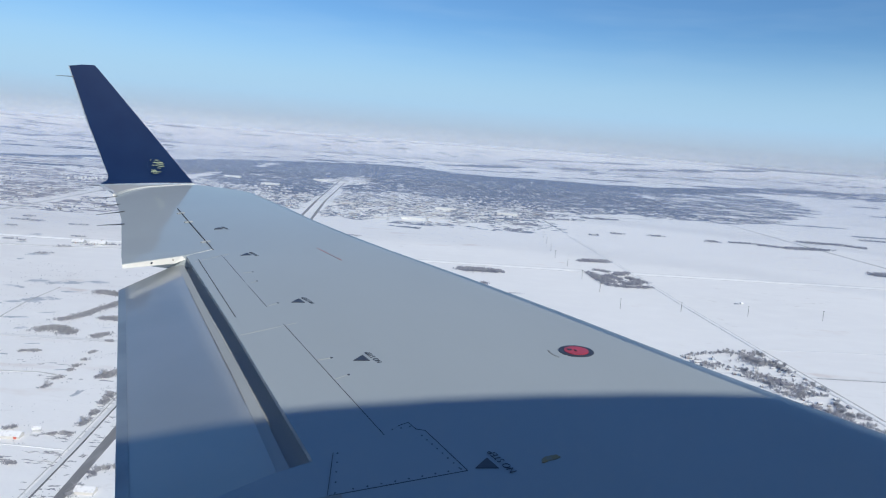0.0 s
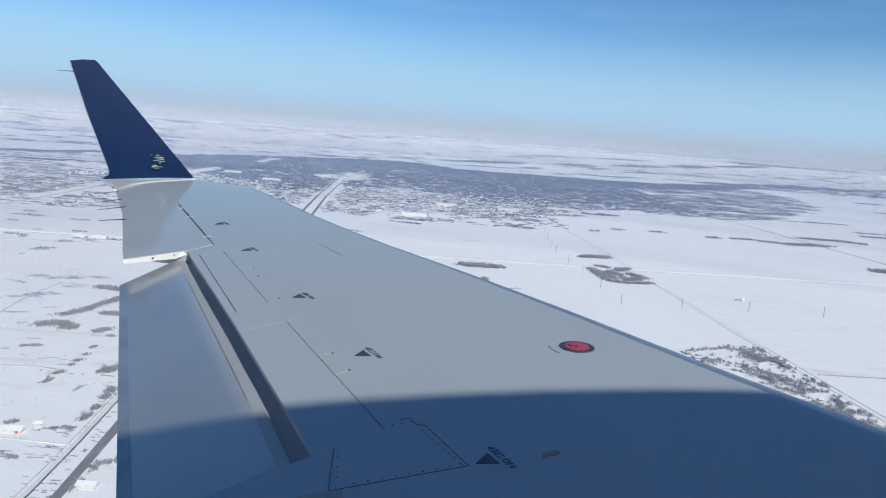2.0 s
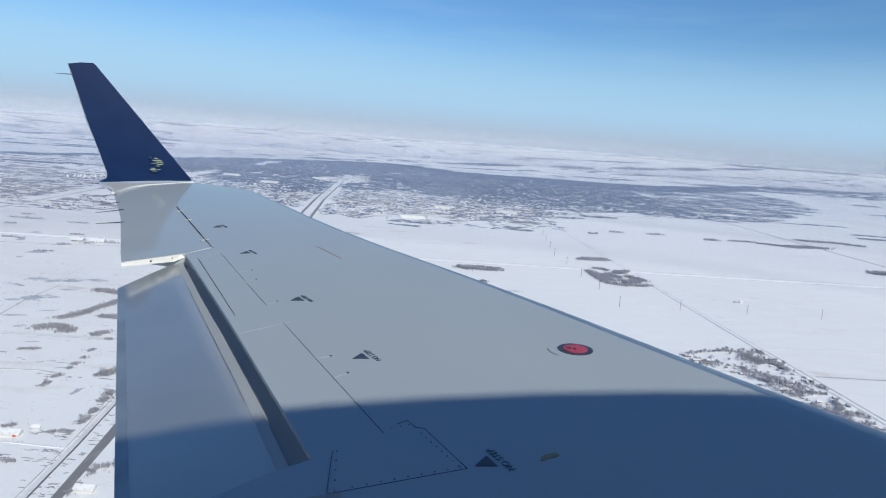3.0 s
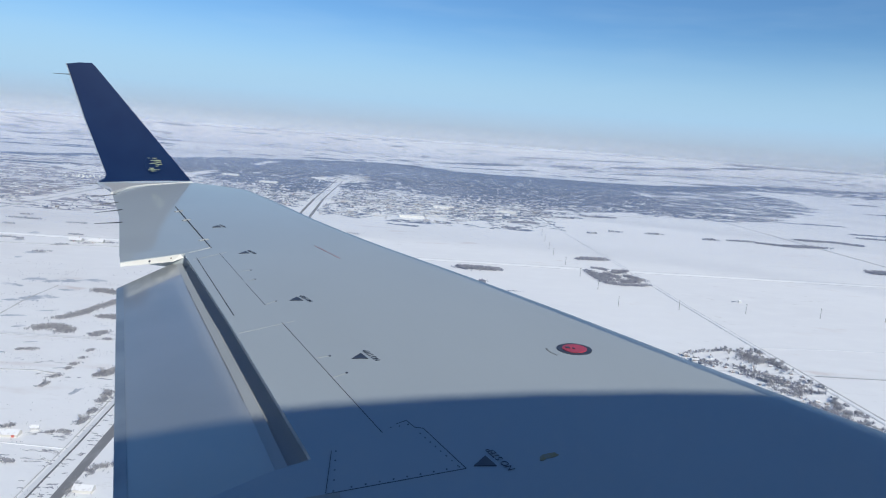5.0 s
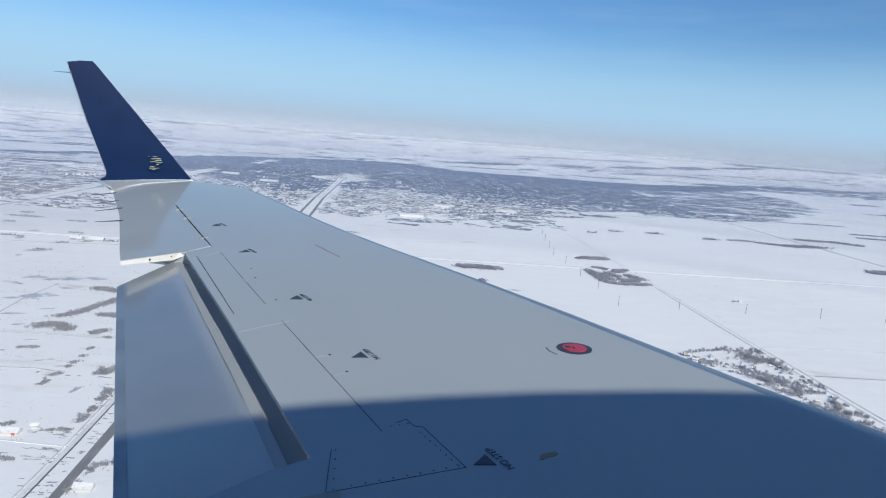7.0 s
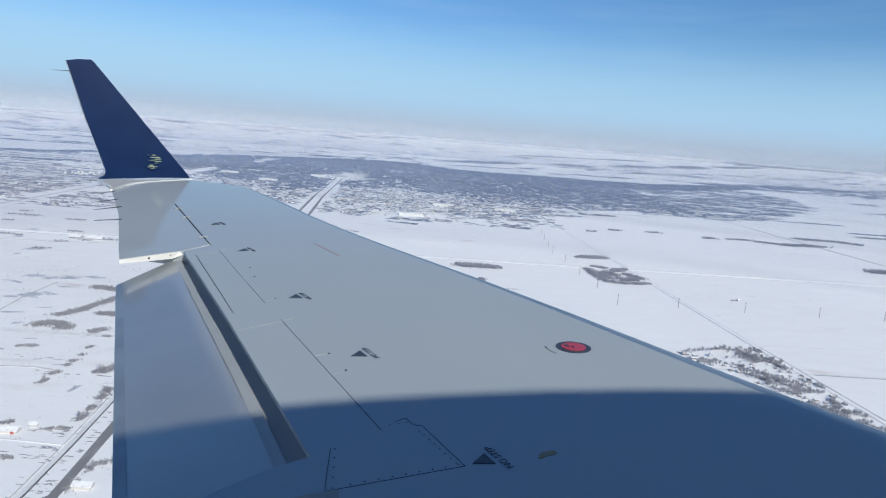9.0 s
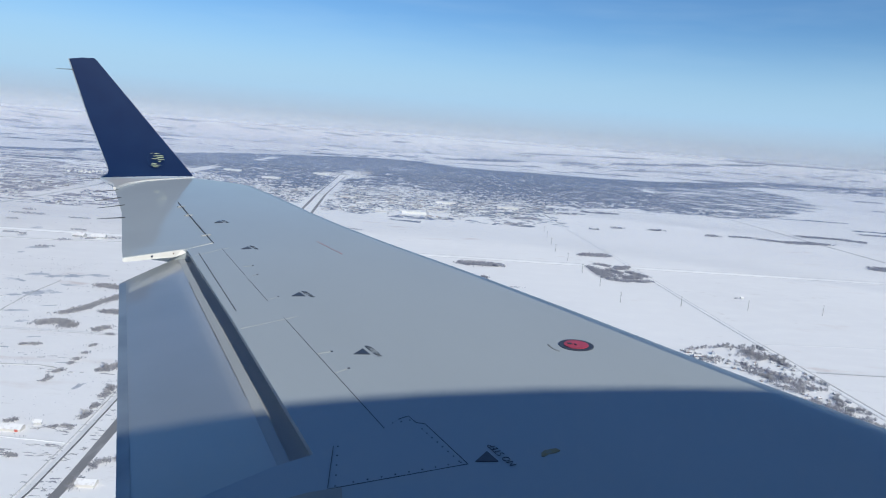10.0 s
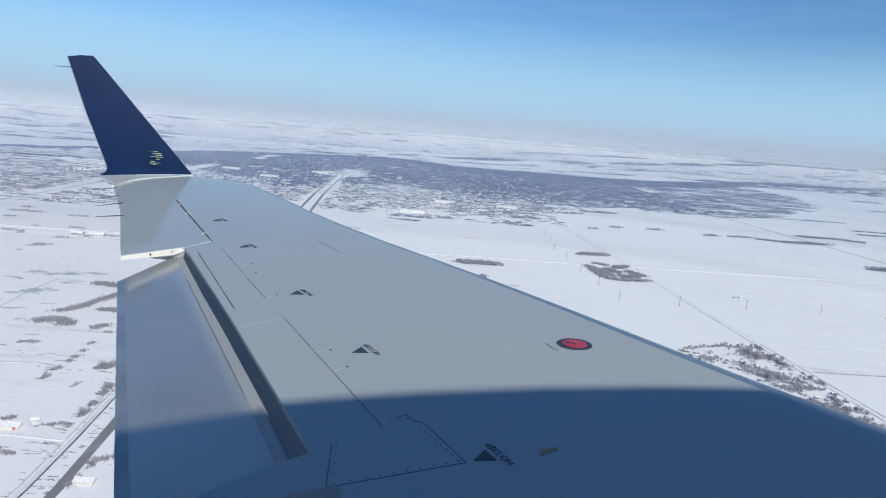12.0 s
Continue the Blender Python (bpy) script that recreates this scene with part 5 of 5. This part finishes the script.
    for p, q in zip(edge, edge[1:]):
        for k in range(4):
            bm.faces.new((p[k], p[(k + 1) % 4], q[(k + 1) % 4], q[k]))
    part("trailing_edge", bm, TRAILING, flap, "darker bare metal trailing edge")
    # dark cove under the trailing edge lip
    bm = bmesh.new()
    prof = []
    for y in (5.06, 4.2, 3.36, 2.5, 1.98, 1.85):
        x = lerp_table(TRAIL, y) if y >= 1.98 else 0.02
        prof.append([bm.verts.new((x + 0.07, y, -0.085)), bm.verts.new((x - 0.02, y, -0.092)), bm.verts.new((x - 0.10, y, -0.095)), bm.verts.new((x + 0.03, y, -0.16))])
    for a, b in zip(prof, prof[1:]):
        for k in range(4):
            bm.faces.new((a[k], a[(k + 1) % 4], b[(k + 1) % 4], b[k]))
    bm.faces.new(prof[0])
    bm.faces.new(prof[-1][::-1])
    part("cove", bm, COVE, plane, "dark grey slot ahead of the flap")


def build_winglet():
    """A canted, tapered blade on a white fairing at the tip."""
    def blade(bm, outline, thick):
        way = Vector((-0.2640, 0.9483, -0.1763)).normalized()
        outline = [Vector(p) - way * way.dot(Vector(p) - Vector((-1.514, 9.970, 0.015))) for p in outline]
        a = [bm.verts.new(p) for p in outline]
        mid = sum((Vector(p) for p in outline), Vector()) / len(outline)
        b = [bm.verts.new(Vector(p) + Vector((-0.02, thick, -0.01)) + (mid - Vector(p)) * 0.03) for p in outline]
        bm.faces.new(a)
        bm.faces.new(b[::-1])
        for k in range(len(a)):
            bm.faces.new((a[k], a[(k + 1) % len(a)], b[(k + 1) % len(a)], b[k]))
    bm = bmesh.new()
    blade(bm, [(-1.514, 9.970, 0.015), (-2.0, 9.832, 0.022), (-2.590, 9.666, 0.012), (-2.525, 9.70, 0.05), (-2.510, 9.706, 0.10), (-2.53, 9.712, 0.19), (-2.73, 9.769, 0.779), (-2.932, 9.840, 1.479), (-2.80, 9.88, 1.497), (-2.664, 9.920, 1.503), (-2.627, 9.924, 1.470)], 0.07)
    bmesh.ops.bevel(bm, geom=[e for e in bm.edges if e.calc_length() > 0.1], offset=0.008, segments=2, affect="EDGES")
    winglet = part("winglet", bm, NAVY, plane, "navy blue canted winglet")
    bm = bmesh.new()
    slab(bm, [(-1.50, 9.95), (-1.714, 9.75), (-1.996, 9.534), (-2.09, 9.36), (-2.151, 9.182), (-2.181, 8.84), (-2.176, 8.667), (-2.20, 8.66), (-2.248, 8.922), (-2.338, 9.158), (-2.447, 9.338), (-2.622, 9.691), (-2.52, 9.74),
              (-2.0, 9.88), (-1.51, 9.99)], -0.02, 0.008)
    part("tip_fairing", bm, WHITE, plane, "white fairing under the winglet")
    bm = bmesh.new()
    for p, q in (((-2.515, 9.70, 0.13), (-2.735, 9.767, 0.779)), ((-2.735, 9.767, 0.779), (-2.936, 9.838, 1.475))):
        tube(bm, p, q, 0.006, 0.006, 6)
    part("blade_edge", bm, TRAILING, winglet, "bare grey trailing edge")
    # a torn round decal on the blade: a faint disc with ragged pale bars
    u, w = Vector((-0.963, -0.27, 0)), Vector((-0.131, 0.165, 0.977))
    o = Vector((-1.875, 9.864, 0.158)) + Vector((-0.004, -0.014, 0.002)) + u * 0.072 + w * 0.083
    out = Vector((0.003, -0.006, 0))
    bm = bmesh.new()
    rims = [[bm.verts.new(o + out * k + (u * math.cos(2 * math.pi * n / 40) + w * math.sin(2 * math.pi * n / 40)) * r) for n in range(40)] for r, k in ((0.104, 0.0), (0.104, 0.1), (0.100, 0.1), (0.100, 0.0))]
    for a, b in zip(rims, rims[1:]):
        for n in range(40):
            bm.faces.new((a[n], a[(n + 1) % 40], b[(n + 1) % 40], b[n]))
    part("decal_rim", bm, FADED, winglet, "faint rim of a round decal")
    for a, b, h, tall in ((-0.055, 0.010, 0.076, 0.010), (0.030, 0.062, 0.080, 0.005), (-0.095, 0.030, 0.047, 0.015), (-0.100, -0.010, 0.024, 0.016), (-0.040, 0.050, 0.010, 0.008), (-0.104, -0.020, -0.004, 0.013),
                          (-0.060, -0.015, -0.026, 0.010), (0.000, 0.060, -0.056, 0.012), (-0.060, 0.075, -0.076, 0.013), (-0.020, 0.045, -0.094, 0.008)):
        bm = bmesh.new()
        n = 9
        top = [(a + (b - a) * k / n, h + tall * 0.65 * rnd.uniform(0.2, 1.0) * (1 - (2 * k / n - 1) ** 4 * 0.8)) for k in range(n + 1)]
        low = [(a + (b - a) * k / n, h - tall * 0.55 * rnd.uniform(0.0, 0.7) * (1 - (2 * k / n - 1) ** 4 * 0.8)) for k in range(n + 1)]
        ring = top + low[::-1]
        lo, hi = [bm.verts.new(o + u * p + w * q) for p, q in ring], [bm.verts.new(o + u * p + w * q + out) for p, q in ring]
        for k in range(n):
            bm.faces.new((hi[k], hi[k + 1], hi[2 * n - k], hi[2 * n + 1 - k]))
        for k in range(len(ring)):
            bm.faces.new((lo[k], lo[(k + 1) % len(ring)], hi[(k + 1) % len(ring)], hi[k]))
        part("decal", bm, YELLOW, winglet, "torn pale yellow decal bar")
    for a, b in (((-3.076, 9.776, 1.346), (-2.88, 9.823, 1.342)), ((-1.945, 7.048, -0.002), (-1.79, 7.42, -0.022)), ((-1.772, 6.412, -0.002), (-1.60, 6.62, -0.022)),
                 ((-2.80, 9.64, 0.0), (-2.56, 9.66, -0.005)), ((-2.296, 8.295, -0.002), (-2.15, 8.70, -0.026)), ((-2.097, 7.558, -0.002), (-1.96, 7.99, -0.024))):
        bm = bmesh.new()
        tube(bm, a, b, 0.0025, 0.0065, 5)
        part("static_wick", bm, BLACK, plane, "thin black static wick")


def lay(name, bm, mat, label=""):
    return part(name, bm, mat, plane, label)


def build_markings():
    def line(points, width, mat, name="joint", label="", high=0.0013):
        bm = bmesh.new()
        stroke(bm, points, width, -0.01, high)
        lay(name, bm, mat, label)
    line([(-0.734, 4.941), (-0.355, 3.522)], 0.0042, SEAL, "spoiler_joint", "dark spoiler panel joint")
    line([(-0.600, 5.094), (-0.375, 4.282)], 0.0019, SEAL, "panel_joint")
    line([(-0.352, 4.195), (-0.213, 3.701)], 0.0019, SEAL, "panel_joint")
    line([(-0.119, 3.388), (0.239, 2.130)], 0.0017, SEAL, "panel_joint")
    line([(-1.305, 7.529), (-0.683, 5.306)], 0.006, SEAL, "hinge_joint", "dark aileron hinge line")
    line([(-0.307, 3.225), (-0.057, 3.402)], 0.0012, PALE, "tape_line", "pale sealing tape line")
    line([(-0.745, 4.867), (-0.555, 5.134)], 0.0012, PALE, "tape_line", "pale sealing tape line")
    for a, b in (((0.036, 2.858), (0.095, 2.880)), ((0.100, 2.632), (0.155, 2.676)), ((-0.405, 4.512), (-0.348, 4.542)), ((-0.334, 4.251), (-0.304, 4.293)), ((-0.208, 3.723), (-0.161, 3.777))):
        line([a, b], 0.0011, PALE, "tape_line", "pale sealing tape line", 0.0016)
        bm = bmesh.new()
        tube(bm, (b[0], b[1], -0.005), (b[0], b[1], 0.003), 0.0055, 0.0055, 8)
        lay("fastener", bm, INK, "small dark fastener")
    for x, y in ((-1.215, 7.21), (-1.058, 6.65), (-0.775, 5.64)):
        line([(x - 0.035, y - 0.03), (x + 0.02, y + 0.03)], 0.022, PALE, "hinge_bracket", "pale bracket over the hinge line", 0.003)
    for x, y, r, mat in ((-1.030, 4.922, 0.0065, INK), (-0.91, 5.02, 0.005, WORN)):
        bm = bmesh.new()
        tube(bm, (x, y - 0.012, -0.016), (x, y + 0.02, -0.016), r, r, 10)
        lay("rib_bolt", bm, mat, "dark bolt in the white rib")
    line([(0.064, 5.363), (0.229, 4.897)], 0.010, PINK, "red_line", "faded thin red line")
    outline = [(0.049, 1.781), (0.073, 2.025)], [(0.292, 2.191), (0.329, 2.214), (0.348, 2.159), (0.376, 2.147), (0.458, 1.867), (0.049, 1.776)]
    for pts in outline:
        line(pts, 0.0014, SEAL, "hatch_joint", "dark joint of an access hatch")
    for (ax, ay), (bx, by), n in (((0.070, 1.79), (0.086, 2.02), 5), ((0.12, 1.805), (0.44, 1.878), 9), ((0.36, 2.11), (0.436, 1.885), 8), ((0.27, 2.165), (0.33, 2.18), 3)):
        for k in range(n):
            t = k / (n - 1)
            bm = bmesh.new()
            tube(bm, (ax + (bx - ax) * t, ay + (by - ay) * t, -0.004), (ax + (bx - ax) * t, ay + (by - ay) * t, 0.002), 0.0028, 0.0028, 6)
            lay("screw", bm, SCREW)
    # fuel cap
    bm = bmesh.new()
    tube(bm, (1.178, 2.868, -0.01), (1.178, 2.868, 0.003), 0.078, 0.078, 40)
    ring = lay("fuel_cap", bm, INK, "round red fuel cap in a dark ring")
    bm = bmesh.new()
    tube(bm, (1.178, 2.868, 0.0), (1.178, 2.868, 0.006), 0.055, 0.055, 36)
    part("cap_lid", bm, RED, ring, "red lid")
    for dx, dy, w in ((-0.028, 0.006, 0.009), (-0.006, -0.008, 0.004)):
        bm = bmesh.new()
        slab(bm, [(1.178 + dx - w, 2.868 + dy - 0.004), (1.178 + dx + w, 2.868 + dy - 0.008), (1.178 + dx + w * 0.7, 2.868 + dy + 0.010), (1.178 + dx - w, 2.868 + dy + 0.012)], 0.004, 0.009)
        part("latch", bm, INK, ring, "dark latch")
    # unreadable small print beside the cap
    for k in range(7):
        a = 2.95 + 0.115 * k
        bm = bmesh.new()
        stroke(bm, [(1.178 + 0.125 * math.cos(a), 2.868 + 0.125 * math.sin(a)), (1.178 + 0.125 * math.cos(a + 0.08), 2.868 + 0.125 * math.sin(a + 0.08))], 0.008, -0.004, 0.002)
        lay("print_bar", bm, PRINT)
    bm = bmesh.new()
    slab(bm, [(-0.07, 1.735), (-0.003, 1.762), (0.087, 1.779), (0.084, 1.60), (-0.09, 1.60)], -0.004, 0.003)
    lay("worn_panel", bm, WORN, "brownish worn inboard panel")
    # yellowish rub mark
    bm = bmesh.new()
    slab(bm, [(0.690, 1.885), (0.696, 1.905), (0.712, 1.921), (0.752, 1.930), (0.760, 1.914), (0.742, 1.902), (0.715, 1.896), (0.700, 1.884)], -0.004, 0.002)
    lay("rub_mark", bm, STAIN, "yellowish rubbed mark")
    # warning triangles with their words
    for (ax, ay), (bx, by), (cx, cy) in (((0.483, 1.877), (0.551, 1.869), (0.532, 1.935)), ((0.184, 2.837), (0.252, 2.830), (0.227, 2.903)), ((-0.090, 3.784), (-0.018, 3.779), (-0.052, 3.862)),
                                         ((-0.468, 5.071), (-0.396, 5.085), (-0.430, 5.165)), ((-0.788, 6.223), (-0.720, 6.240), (-0.760, 6.330))):
        bm = bmesh.new()
        slab(bm, [(ax, ay), (bx, by), (cx, cy)], -0.004, 0.003)
        tri = lay("warning_triangle", bm, INK, "dark warning triangle")
        font = bpy.data.curves.new("warning_text", "FONT")
        font.body, font.size, font.extrude = "NO STEP", 0.036, 0.001
        font.offset = -0.0009
        ob = new("warning_text", font)
        d = (Vector((cx, cy, 0)) - Vector((bx, by, 0))).normalized()
        out = Vector((d.y, -d.x, 0))
        start = Vector((bx, by, 0.003)) - d * 0.042 + out * 0.040
        words = Matrix((d.to_tuple(), (-out).to_tuple(), (0, 0, 1))).transposed().to_4x4()
        ob.matrix_basis = Matrix.Translation(start) @ words
        dep = bpy.context.evaluated_depsgraph_get()
        me = bpy.data.meshes.new_from_object(ob.evaluated_get(dep))
        bpy.data.objects.remove(ob)
        me.materials.clear()
        me.materials.append(INK)
        lay_ob = new("warning_text", me)
        lay_ob.parent = tri
        lay_ob.matrix_basis = Matrix.Translation(start) @ words


def build_fuselage():
    """The round body with the window from which the wing is seen, bulged to curve its shadow on the wing."""
    r_out, r_in, yc, zc = 1.35, 1.29, -1.27, 0.87
    # angles round the body, with edges at the window's sill and head
    a_lo, a_hi = math.asin((0.83 - zc) / r_out), math.asin((1.24 - zc) / r_out)
    angles = [a_lo, (a_lo + a_hi) / 2, a_hi] + list(np.linspace(a_hi, a_lo + 2 * math.pi, 42)[1:-1])
    xs = [-14.0, -13.0, -11.0, -8.0, -5.0, -2.5, -1.0, -0.17, 0.19, 0.9, 1.3, 1.7, 2.1, 2.5, 2.9, 3.3, 3.7, 4.1, 6.0, 9.0, 10.0, 10.8]
    # out of view: this bulge and a slight skew bend the shadow's edge
    def girth(x):
        return size.get(x, 1.020 - 0.034 * min(abs(x - 1.75), 1.5) ** 2)

    size = {-14.0: 0.30, -13.0: 0.55, -11.0: 0.85, 9.0: 0.93, 10.0: 0.7, 10.8: 0.3}
    bm = bmesh.new()
    shells = [[[bm.verts.new((x, yc + 0.018 * x + r * girth(x) * math.cos(a), zc + r * girth(x) * math.sin(a))) for a in angles] for x in xs] for r in (r_out, r_in)]
    n, hole = len(angles), xs.index(-0.17)
    for grid in shells:
        for i in range(len(xs) - 1):
            for k in range(n):
                if i == hole and k in (0, 1):
                    continue
                bm.faces.new((grid[i][k], grid[i + 1][k], grid[i + 1][(k + 1) % n], grid[i][(k + 1) % n]))
        for end in (grid[0], grid[-1]):
            bm.faces.new(end)
    edge = [(hole, 0), (hole, 1), (hole, 2), (hole + 1, 2), (hole + 1, 1), (hole + 1, 0)]
    for (i, k), (j, l) in zip(edge, edge[1:] + edge[:1]):
        bm.faces.new((shells[0][i][k], shells[0][j][l], shells[1][j][l], shells[1][i][k]))
    part("fuselage", bm, WHITE, plane, "white round fuselage with a cabin window")


build_wing()
build_flap()
build_winglet()
build_markings()
build_fuselage()
